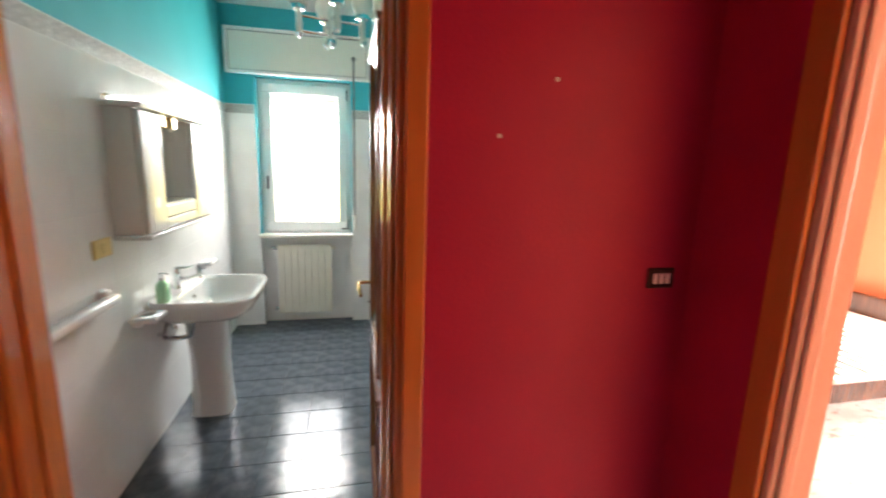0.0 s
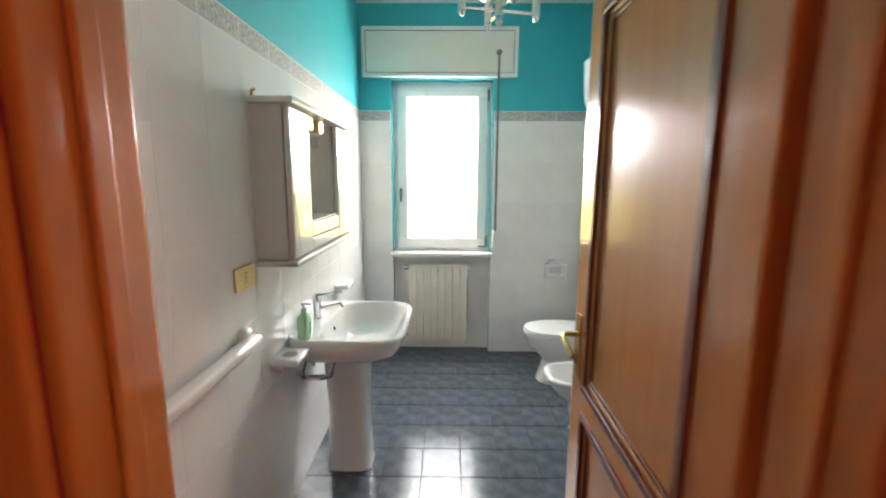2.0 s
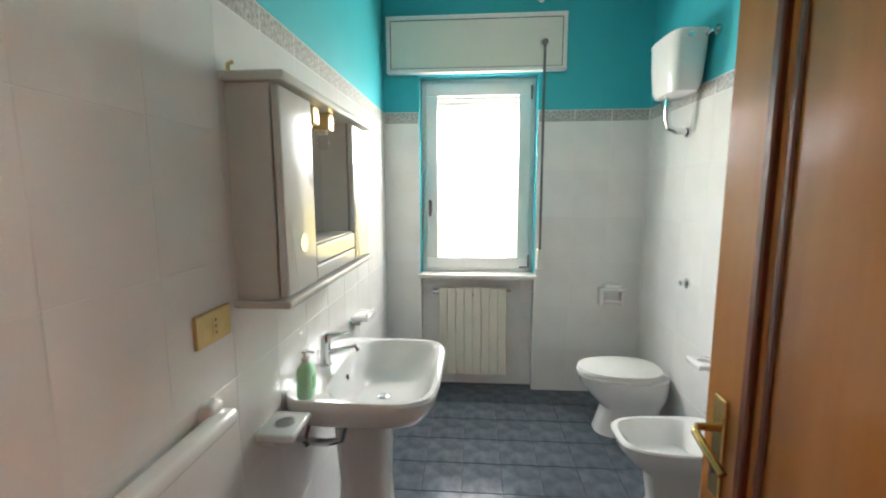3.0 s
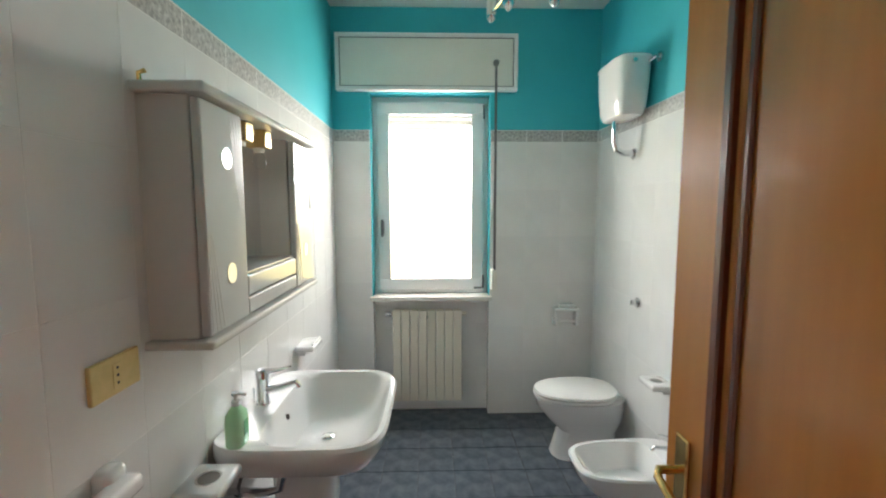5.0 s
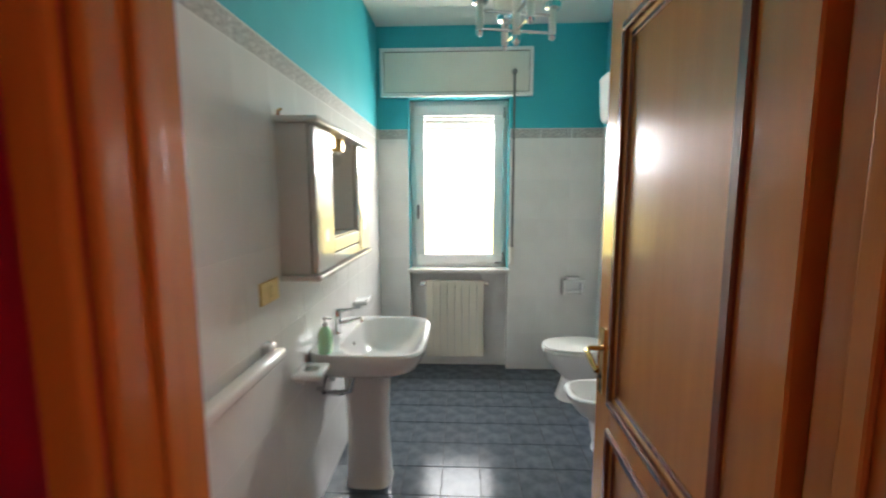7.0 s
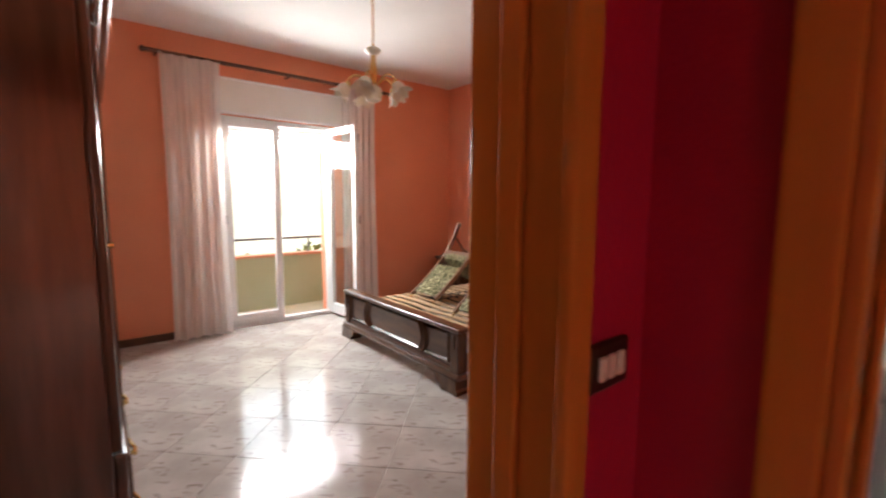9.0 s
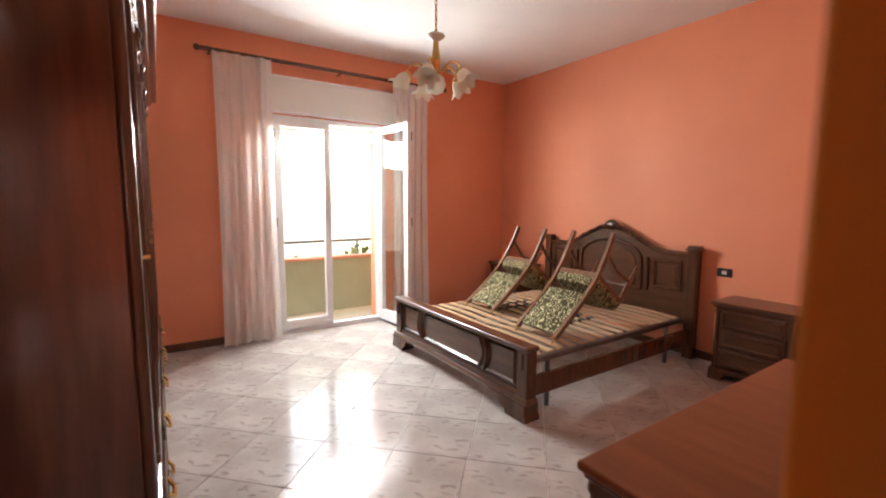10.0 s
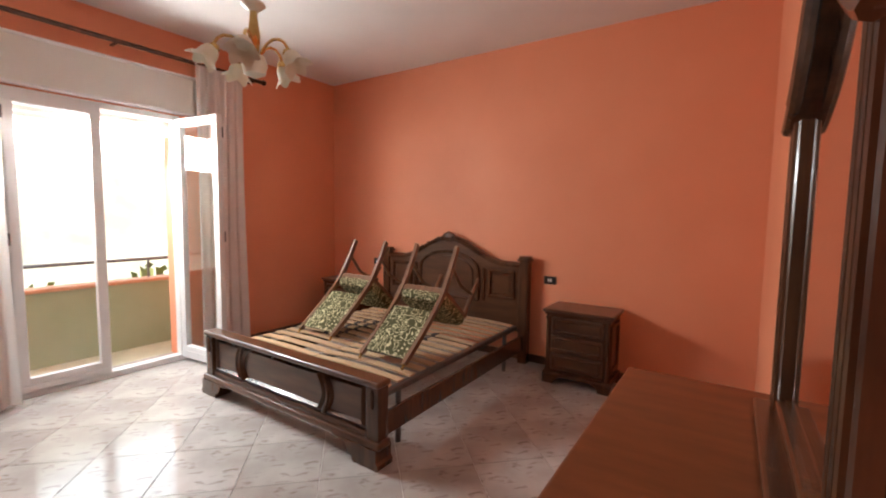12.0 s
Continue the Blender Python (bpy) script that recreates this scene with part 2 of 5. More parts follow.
TERRA = shade("terracotta_coping", (0.50, 0.24, 0.14), 0.75, color2=(0.58, 0.30, 0.18), scale=8, bump=0.2)
BALCF = shade("balcony_floor_tile", (0.46, 0.43, 0.30), 0.5, color2=(0.54, 0.50, 0.36), scale=8)
FIELD = shade("dry_grass", (0.38, 0.35, 0.13), 0.95, color2=(0.52, 0.47, 0.22), scale=0.15, bump=0.3, bump_scale=2)
LEAVES = shade("foliage", (0.10, 0.12, 0.04), 0.8, color2=(0.20, 0.20, 0.07), scale=0.6)
BARK = shade("bark", (0.10, 0.07, 0.05), 0.9, color2=(0.16, 0.12, 0.08), scale=8)
FACADE = shade("far_house_render", (0.60, 0.56, 0.48), 0.85, color2=(0.66, 0.62, 0.54), scale=2)

SATIN = shade("satin_silver_inlay", (0.90, 0.90, 0.88), 0.38, 0.9, color2=(0.93, 0.93, 0.91), scale=10)
for mat, level in ((MARBLE, 0.36), (LACQ, 0.14), (TILE, 0.32), (DOORW, 0.38), (TOPW, 0.3)):
    mat.node_tree.nodes["Principled BSDF"].inputs["Specular IOR Level"].default_value = level

# ---- building blocks ----


def thing(name, base, label, category, group="", kind=""):
    ob = new(name)
    ob.location = base
    ob.empty_display_size = 0.1
    return tagged(ob, label, category, group, kind)


def origin(ob):
    v = Vector(ob.location)
    while ob.parent:
        ob = ob.parent
        v = v + Vector(ob.location)
    return v


def finish(name, bm, material, smooth=False):
    bmesh.ops.recalc_face_normals(bm, faces=bm.faces)
    me = bpy.data.meshes.new(name)
    if smooth:
        for f in bm.faces:
            f.smooth = True
    bm.to_mesh(me)
    bm.free()
    me.materials.append(material)
    if smooth:
        me.set_sharp_from_angle(angle=radians(40))
    return me


def part(name, bm, material, parent, label="", smooth=False):
    """bm is given in the coordinates in which the thing's base was given."""
    bmesh.ops.translate(bm, verts=bm.verts, vec=-origin(parent))
    ob = new(name, finish(name, bm, material, smooth))
    ob.parent = parent
    return tagged(ob, label)


def solo(name, bm, material, label, category, group="", kind="", smooth=False):
    return tagged(new(name, finish(name, bm, material, smooth)), label, category, group, kind)


def box(a, b, bevel=0.0, bm=None, seg=1):
    bm = bm or bmesh.new()
    c = [(a[i] + b[i]) / 2 for i in range(3)]
    s = [max(abs(b[i] - a[i]), 0.0005) for i in range(3)]
    r = bmesh.ops.create_cube(bm, size=1.0, matrix=Matrix.Translation(c) @ Matrix.Diagonal((*s, 1)))
    if bevel:
        vs = set(r["verts"])
        es = [e for e in bm.edges if e.verts[0] in vs and e.verts[1] in vs]
        bmesh.ops.bevel(bm, geom=es, offset=min(bevel, min(s) * 0.45), segments=seg, affect="EDGES", profile=0.5)
    return bm


def lathe(profile, centre=(0, 0, 0), seg=24, bm=None, squash=(1, 1)):
    """Turns (radius, height) pairs about the vertical through centre."""
    bm = bm or bmesh.new()
    rings = []
    for r, z in profile:
        rings.append([bm.verts.new((centre[0] + max(r, 1e-4) * squash[0] * math.cos(2 * math.pi * i / seg), centre[1] + max(r, 1e-4) * squash[1] * math.sin(2 * math.pi * i / seg), centre[2] + z)) for i in range(seg)])
    for a, b in zip(rings, rings[1:]):
        for i in range(seg):
            bm.faces.new((a[i], a[(i + 1) % seg], b[(i + 1) % seg], b[i]))
    bm.faces.new(rings[0][::-1])
    bm.faces.new(rings[-1])
    return bm


def tube(points, r, seg=10, bm=None, radii=None):
    bm = bm or bmesh.new()
    pts = [Vector(p) for p in points]
    rings = []
    for k, p in enumerate(pts):
        d = (pts[min(k + 1, len(pts) - 1)] - pts[max(k - 1, 0)]).normalized()
        u = d.orthogonal().normalized() if k == 0 else (u - d * u.dot(d)).normalized()
        w = d.cross(u)
        rr = radii[k] if radii else r
        rings.append([bm.verts.new(p + u * rr * math.cos(2 * math.pi * i / seg) + w * rr * math.sin(2 * math.pi * i / seg)) for i in range(seg)])
    for a, b in zip(rings, rings[1:]):
        for i in range(seg):
            bm.faces.new((a[i], a[(i + 1) % seg], b[(i + 1) % seg], b[i]))
    bm.faces.new(rings[0][::-1])
    bm.faces.new(rings[-1])
    return bm


def disc(r, t, centre, rx=0, ry=0, seg=20):
    bm = lathe([(r, 0), (r, t)], (0, 0, 0), seg)
    bmesh.ops.transform(bm, matrix=pose(*centre, rx, ry), verts=bm.verts)
    return bm


def slab(outline, axis, lo, hi, bm=None):
    """Extrudes a 2D outline along an axis (0 x, 1 y, 2 z) from lo to hi."""
    bm = bm or bmesh.new()

    def at(p, h):
        v = list(p)
        v.insert(axis, h)
        return bm.verts.new(v)
    a, b = [at(p, lo) for p in outline], [at(p, hi) for p in outline]
    n = len(outline)
    for i in range(n):
        bm.faces.new((a[i], a[(i + 1) % n], b[(i + 1) % n], b[i]))
    bm.faces.new(a[::-1])
    bm.faces.new(b)
    return bm


def loft(sections, bm=None, cap=(True, True)):
    """Skins closed rings of points."""
    bm = bm or bmesh.new()
    rings = [[bm.verts.new(p) for p in s] for s in sections]
    n = len(rings[0])
    for a, b in zip(rings, rings[1:]):
        for i in range(n):
            bm.faces.new((a[i], a[(i + 1) % n], b[(i + 1) % n], b[i]))
    if cap[0]:
        bm.faces.new(rings[0][::-1])
    if cap[1]:
        bm.faces.new(rings[-1])
    return bm


def oval(cx, cy, z, rx, ry, power=2.0, n=32):
    pts = []
    for i in range(n):
        a = 2 * math.pi * i / n
        c, s = math.cos(a), math.sin(a)
        pts.append((cx + rx * math.copysign(abs(c) ** (2 / power), c), cy + ry * math.copysign(abs(s) ** (2 / power), s), z))
    return pts


def picture_frame(a0, b0, a1, b1, w, axis, lo, hi, bm=None):
    """A raised rectangular moulding lying in the plane across an axis."""
    bm = bm or bmesh.new()
    for (p, q), (r, s) in (((a0, b0), (a1, b0 + w)), ((a0, b1 - w), (a1, b1)), ((a0, b0 + w), (a0 + w, b1 - w)), ((a1 - w, b0 + w), (a1, b1 - w))):
        u, v = [p, q], [r, s]
        u.insert(axis, lo), v.insert(axis, hi)
        box(u, v, 0.004, bm)
    return bm


def structure(name, bm, material, label, category="wall"):
    return solo(name, bm, material, label, category, kind="structure")


# ---- plan ----
CEIL = 3.02
HX0, HX1, HY0, HY1 = -0.90, 1.12, -1.7, 1.28      # hall
BX0, BX1, BY0, BY1 = -1.030, 0.938, 1.44, 4.688   # bathroom, wall cores
RX0, RX1, RY0, RY1 = -5.62, -1.105, 0.06, 4.83     # bedroom
DX0, DX1, DTOP = -0.697, 0.232, 2.26              # bathroom door
EY0, EY1 = 0.20, 1.12                            # bedroom door
FY0, FY1 = 0.08, 0.955                            # side room door
WX0, WX1, WZ0, WZ1 = -0.757, 0.130, 0.935, 2.43   # bathroom window
PY0, PY1, PZ1 = 1.73, 2.95, 2.28                  # balcony door

# ---- structure: hall ----


def wall_x(name, y0, y1, x0, x1, openings, material, label, z1=CEIL):
    """A wall running along x, y0..y1 thick, with openings (from, to, bottom, top)."""
    bm, x = bmesh.new(), x0
    for a, b, lo, hi in sorted(openings):
        box((x, y0, 0), (a, y1, z1), 0, bm)
        if lo > 0.02:
            box((a, y0, 0), (b, y1, lo), 0, bm)
        box((a, y0, hi), (b, y1, z1), 0, bm)
        x = b
    box((x, y0, 0), (x1, y1, z1), 0, bm)
    return structure(name, bm, material, label)


def wall_y(name, x0, x1, y0, y1, openings, material, label, z1=CEIL):
    bm, y = bmesh.new(), y0
    for a, b, lo, hi in sorted(openings):
        box((x0, y, 0), (x1, a, z1), 0, bm)
        if lo > 0.02:
            box((x0, a, 0), (x1, b, lo), 0, bm)
        box((x0, a, hi), (x1, b, z1), 0, bm)
        y = b
    box((x0, y, 0), (x1, y1, z1), 0, bm)
    return structure(name, bm, material, label)


door_b, door_e, door_f = (DX0, DX1, 0, DTOP), (EY0, EY1, 0, DTOP), (FY0, FY1, 0, DTOP)
wall_x("wall_hall_north", HY1, 1.36, HX0, HX1, [door_b], RED, "crimson painted hall wall beside the bathroom door")
wall_y("wall_hall_west", -1.0, HX0, HY0, 1.36, [door_e], RED, "dark crimson hall wall beside the bedroom door")
wall_y("wall_hall_east", HX1, 1.20, HY0, 1.36, [door_f], RED, "crimson hall wall with the side room door")
wall_x("wall_hall_south", HY0 - 0.12, HY0, -1.0, 1.20, [], RED, "crimson wall closing the hall")
structure("floor_hall", box((-1.0, HY0, -0.12), (1.20, 1.36, -0.002)), MARBLE, "cream marble hall floor", "floor")
structure("ceiling_hall", box((-1.0, HY0, CEIL), (1.29, 1.36, CEIL + 0.15)), WHITE, "white hall ceiling", "ceiling")

# ---- structure: bathroom ----
wall_x("wall_bath_south", 1.36, BY0, BX0, BX1, [door_b], GROUT, "bathroom side of the door wall")
structure("wall_bath_west", box((-1.085, 1.36, 0), (BX0 + 0.0074, 4.83, CEIL)), GROUT, "bathroom wall behind the basin, tiled below", "wall")
structure("wall_bath_east", box((BX1 - 0.0074, 1.36, 0), (1.06, 4.98, CEIL)), GROUT, "bathroom wall behind the toilet and bidet", "wall")
bm = box((BX0 + 0.0074, BY1 - 0.0074, 0), (WX0, 4.98, CEIL))
box((WX1, BY1 - 0.0074, 0), (BX1 - 0.0074, 4.98, CEIL), 0, bm)
box((WX0, BY1, WZ1), (WX1, 4.98, CEIL), 0, bm)
box((WX0, 4.7735, 0), (WX1, 4.98, WZ0 - 0.035), 0, bm)
structure("wall_bath_north", bm, GROUT, "bathroom window wall with a recess under the sill")
structure("floor_bath", box((BX0, 1.36, -0.12), (BX1, 4.80, -0.006)), DGROUT, "bathroom floor of blue grey tiles", "floor")
structure("ceiling_bath", box((-1.0, 1.36, CEIL), (1.06, 4.98, CEIL + 0.15)), WHITE, "white bathroom ceiling", "ceiling")
# painted upper walls, a thin coat of plaster proud of the core
UP = 2.165
for nm, a, b in (("upper_wall_west", (BX0, BY0, UP), (BX0 + 0.008, BY1, CEIL)), ("upper_wall_east", (BX1 - 0.008, BY0, UP), (BX1, BY1, CEIL)),
                 ("upper_wall_south", (BX0 + 0.008, BY0, 2.36), (BX1 - 0.008, BY0 + 0.008, CEIL))):
    structure(nm, box(a, b), TEAL, "turquoise painted upper bathroom wall")
bm = box((BX0 + 0.008, BY1 - 0.008, UP), (WX0, BY1, CEIL))
box((WX1, BY1 - 0.008, UP), (BX1 - 0.008, BY1, CEIL), 0, bm)
box((WX0, BY1 - 0.008, WZ1), (WX1, BY1, CEIL), 0, bm)
structure("upper_wall_north", bm, TEAL, "turquoise painted wall around the bathroom window")
bm = box((WX0, BY1, WZ0), (WX0 + 0.006, 4.86, WZ1))
box((WX1 - 0.006, BY1, WZ0), (WX1, 4.86, WZ1), 0, bm)
box((WX0 + 0.006, BY1, WZ1 - 0.006), (WX1 - 0.006, 4.86, WZ1), 0, bm)
structure("window_reveal", bm, TEAL, "turquoise painted window reveal", "trim")

# ---- structure: bedroom ----
wall_y("wall_bed_east_door", -1.075, -1.0, RY0 - 0.15, 1.36, [door_e], PINK, "coral wall around the bedroom door")
structure("wall_bed_east", box((RX1, 1.36, 0), (-1.085, RY1 + 0.15, CEIL)), PINK, "coral bedroom wall behind the dresser", "wall")
structure("wall_bed_north", box((RX0 - 0.3, RY1, 0), (RX1, RY1 + 0.15, CEIL)), PINK, "coral bedroom wall behind the bed", "wall")
structure("wall_bed_south", box((RX0 - 0.3, RY0 - 0.15, 0), (RX1, RY0, CEIL)), PINK, "coral bedroom wall behind the wardrobe", "wall")
wall_y("wall_bed_west", RX0 - 0.3, RX0, RY0, RY1, [(PY0, PY1, 0, PZ1)], PINK, "coral bedroom wall with the balcony door")
structure("floor_bed", box((RX0 - 0.3, RY0, -0.12), (-1.075, RY1, -0.005)), GROUT, "bedroom floor of diagonal marble tiles", "floor")
structure("ceiling_bed", box((RX0 - 0.3, RY0 - 0.15, CEIL), (-1.0, RY1 + 0.15, CEIL + 0.15)), WHITE, "white bedroom ceiling", "ceiling")
structure("threshold_bed", box((-1.075, EY0, -0.05), (-1.0, EY1, 0.0)), STONE, "pale stone door threshold", "trim")
for nm, a, b in (("baseboard_north", (RX0, RY1 - 0.014, 0.0), (RX1, RY1, 0.075)), ("baseboard_west_a", (RX0, RY0, 0), (RX0 + 0.014, PY0 - 0.05, 0.075)),
                 ("baseboard_west_b", (RX0, PY1 + 0.05, 0), (RX0 + 0.014, RY1 - 0.014, 0.075)), ("baseboard_east", (RX1 - 0.014, 1.36, 0), (RX1, RY1 - 0.014, 0.075))):
    structure(nm, box(a, b, 0.004), WALNUTX, "dark wooden baseboard", "baseboard")

# ---- structure: side room ----
wall_y("wall_side_west", 1.20, 1.29, -0.6, 4.2, [door_f], PEACH, "peach wall around the side room door")
structure("wall_side_north", box((1.29, 4.2, 0), (5.0, 4.35, CEIL)), PINK, "coral side room wall", "wall")
structure("wall_side_south", box((1.29, -0.75, 0), (5.0, -0.6, CEIL)), PINK, "coral side room wall", "wall")
# window opening is unseen, added to hold the side room lamp
wall_y("wall_side_east", 4.9, 5.05, -0.6, 4.2, [(1.2, 2.8, 0.8, 2.3)], PINK, "coral side room wall with an added, unseen window")
structure("floor_side", box((1.20, -0.6, -0.12), (5.0, 4.2, -0.002)), MARBLE, "cream marble side room floor", "floor")
structure("ceiling_side", box((1.29, -0.75, CEIL), (5.05, 4.35, CEIL + 0.15)), WHITE, "white side room ceiling", "ceiling")

# ---- doors ----


def casing(name, x0, x1, axis, faces, label, sides, w=0.074, inner=0.004, lining=None):
    """Door lining and flat casings; faces are the two wall faces across the wall."""
    lo, hi = faces
    fr = thing(name, (0, 0, 0), label, "door frame", kind="structure")

    def b(p, q):
        return box(p, q, 0.006, None, 2) if axis == 0 else box((p[1], p[0], p[2]), (q[1], q[0], q[2]), 0.006, None, 2)
    part("lining", b((x0, lo + 0.001, 0), (x0 + 0.022, hi - 0.001, DTOP)), lining or DOORW, fr)
    part("lining", b((x1 - 0.022, lo + 0.001, 0), (x1, hi - 0.001, DTOP)), lining or DOORW, fr)
    part("lining", b((x0 + 0.022, lo + 0.001, DTOP - 0.022), (x1 - 0.022, hi - 0.001, DTOP)), lining or DOORW, fr)
    for f, s in sides:
        g0, g1 = (f - 0.020, f + 0.0005) if s < 0 else (f - 0.0005, f + 0.020)
        part("casing", b((x0 - w, g0, 0), (x0 + inner, g1, DTOP + w)), DOORW, fr)
        part("casing", b((x1 - inner, g0, 0), (x1 + w, g1, DTOP + w)), DOORW, fr)
        part("casing", b((x0 + inner, g0, DTOP - inner), (x1 - inner, g1, DTOP + w)), DOORW, fr)
    mid = (lo + hi) / 2
    part("stop", b((x0 + 0.022, mid - 0.02, 0), (x0 + 0.034, mid + 0.02, DTOP - 0.022)), lining or DOORW, fr)
    part("stop", b((x1 - 0.034, mid - 0.02, 0), (x1 - 0.022, mid + 0.02, DTOP - 0.022)), lining or DOORW, fr)
    return fr


casing("door_frame_bath", DX0, DX1, 0, (HY1, BY0), "orange brown wooden door frame of the bathroom", ((HY1, -1), (BY0 + 0.008, 1)), 0.055)
casing("door_frame_bedroom", EY0, EY1, 1, (-1.075, HX0), "orange brown wooden door frame of the bedroom", ((HX0, 1),), 0.002, 0.045)
casing("door_frame_side", FY0, FY1, 1, (HX1, 1.20), "orange brown wooden door frame of the side room", ((HX1, -1),), 0.066, 0.004, PEACH)


def door_leaf(name, width, height, label):
    """A panelled leaf: hinge at the origin, reaching along +x, 45 mm thick in y, with lever handles."""
    d = thing(name, (0, 0, 0), label, "door", kind="structure")
    t, s = 0.022, 0.148
    rails = ((0.012, 0.20), (0.80, 0.90), (height - 0.16, height - 0.004))
    for x0, x1 in ((0.002, s), (width - s, width)):
        part("stile", box((x0, -t, 0.012), (x1, t, height - 0.004), 0.004), DOORW, d)
    for z0, z1 in rails:
        part("rail", box((s, -t, z0), (width - s, t, z1), 0.003), DOORW, d)
    for z0, z1 in ((0.20, 0.80), (0.90, height - 0.16)):
        x0, x1 = s, width - s
        part("panel", box((x0 - 0.002, -0.010, z0 - 0.002), (x1 + 0.002, 0.010, z1 + 0.002), 0.004), DOORW, d)
        for y0, y1 in ((-t - 0.010, -0.008), (0.008, t + 0.010)):
            part("moulding", picture_frame(x0 - 0.012, z0 - 0.012, x1 + 0.012, z1 + 0.012, 0.024, 1, y0, y1), DOORSHADE, d)
        for y0, y1 in ((-t + 0.002, -0.008), (0.008, t - 0.002)):
            part("bead", picture_frame(x0 + 0.012, z0 + 0.012, x1 - 0.012, z1 - 0.012, 0.015, 1, y0, y1), DOORW, d)
        for y0, y1 in ((-t + 0.004, -0.008), (0.008, t - 0.004)):
            part("inner_moulding", picture_frame(x0 + 0.027, z0 + 0.027, x1 - 0.027, z1 - 0.027, 0.017, 1, y0, y1), DOORSHADE, d)
    hx, hz = width - 0.066, 1.03
    for sgn in (-1, 1):
        y = sgn * t
        h = part("handle", box((hx - 0.022, min(y, y + sgn * 0.008), hz - 0.13), (hx + 0.022, max(y, y + sgn * 0.008), hz + 0.10), 0.005, None, 2), BRASS, d, "brass lever handle on a long plate")
        part("lever", tube([(hx, y + sgn * 0.006, hz + 0.03), (hx, y + sgn * 0.05, hz + 0.03), (hx - 0.02, y + sgn * 0.062, hz + 0.028), (hx - 0.07, y + sgn * 0.062, hz + 0.015), (hx - 0.115, y + sgn * 0.055, hz - 0.005)], 0.009, 10), BRASS, h, smooth=True)
        part("keyhole", lathe([(0.006, 0), (0.006, 0.012)], (0, 0, 0), 12), BLACK, h).matrix_basis = pose(hx, y + sgn * 0.004, hz - 0.07, 90 if sgn < 0 else -90)
    return d


leaf_w = 0.89
bath_door = door_leaf("door_bath", leaf_w, 2.235, "orange brown panelled wooden door standing open into the bathroom")
bath_door.matrix_basis = pose(0.210, 1.452, 0.006, 0, 0, 89.2)
bed_door = copy_thing(bath_door, pose(-1.08, 0.235, 0.006, 0, 0, 174))
bed_door.name = "door_bedroom"
tagged(bed_door, "orange brown panelled wooden door opened into the bedroom")


def switch(name, m, keys, plate, label, w=0.12, h=0.085):
    """A plate lying in xz with its face towards -y."""
    s = thing(name, (0, 0, 0), label, "light switch", "wall switches")
    part("plate", box((-w / 2, -0.010, -h / 2), (w / 2, 0.0, h / 2), 0.003, None, 2), plate, s)
    for k in range(keys):
        x = (k - (keys - 1) / 2) * 0.021
        part("rocker", box((x - 0.0075, -0.015, -0.016), (x + 0.0075, -0.009, 0.016), 0.002), PLASTIC, s)
    s.matrix_basis = m
    return s


switch("light_switch", pose(-0.9, 1.180, 1.195, 0, 0, 90), 3, BLACK, "dark switch plate with three white rockers on the crimson wall", 0.088, 0.062)
switch("light_switch", pose(1.012, 1.28, 1.325), 3, BLACK, "dark switch plate with three white rockers on the crimson wall", 0.088, 0.062)
switch("bed_switch", pose(-2.70, RY1, 0.815), 2, BLACK, "brown switch plate with two white rockers beside the bed", 0.115, 0.075)
switch("bed_switch", pose(-4.86, RY1, 0.84), 2, BLACK, "brown switch plate with two white rockers beside the bed", 0.115, 0.075)
switch("wall_socket_plate", pose(RX1, 1.45, 0.3, 0, 0, -90), 1, PLASTIC, "white wall plate beside the bedroom door", 0.08, 0.08)

wp = thing("wall_plug", (0.478, 1.28, 1.72), "small white screw plug in the crimson wall", "wall plug", "wall plugs")
part("plug", disc(0.006, 0.003, (0.478, 1.28, 1.72), 90, 0, 12), PLASTIC, wp)
copy_thing(wp, pose(0.63, 1.28, 1.87))

# ---- bathroom window ----
win = thing("window_1", (-0.3135, 4.82, WZ0), "white bathroom window with a lever handle and a half lowered shutter behind", "window", kind="structure")
FX0, FX1, FZ0, FZ1 = WX0 + 0.006, WX1 - 0.006, WZ0, WZ1 - 0.006
bm = picture_frame(FX0, FZ0, FX1, FZ1, 0.045, 1, 4.79, 4.86)
part("window_frame", bm, PVC, win)
bm = picture_frame(FX0 + 0.035, FZ0 + 0.025, FX1 - 0.035, FZ1 - 0.035, 0.092, 1, 4.772, 4.838)
sash = part("sash", bm, PVC, win)
pane = part("pane", box((FX0 + 0.10, 4.806, FZ0 + 0.09), (FX1 - 0.10, 4.814, FZ1 - 0.10)), GLASS, win)
pane.visible_shadow = False
h = part("handle", box((FX0 + 0.055, 4.760, 1.40), (FX0 + 0.080, 4.774, 1.50), 0.003), METAL, win, "dark grey window handle")
part("lever", box((FX0 + 0.058, 4.744, 1.38), (FX0 + 0.077, 4.760, 1.51), 0.004), METAL, h)
for z in (FZ1 - 0.16, FZ0 + 0.04):
    part("hinge", box((FX1 - 0.042, 4.764, z), (FX1 - 0.028, 4.79, z + 0.10), 0.003), METAL, win)
part("corner_catch", box((FX1 - 0.105, 4.762, FZ0 + 0.035), (FX1 - 0.045, 4.773, FZ0 + 0.05), 0.002), METAL, win)
part("window_sill", box((WX0 - 0.012, 4.635, WZ0 - 0.034), (WX1 + 0.012, 4.86, WZ0), 0.006, None, 2), STONE, win)
sh = thing("roller_shutter", (-0.3135, 4.90, 2.2), "cream slatted roller shutter mostly rolled up", "shutter", kind="structure")
for k in range(5):
    part("slat", box((FX0, 4.866, 2.125 + 0.052 * k), (FX1, 4.880, 2.173 + 0.052 * k), 0.005), CREAM, sh)
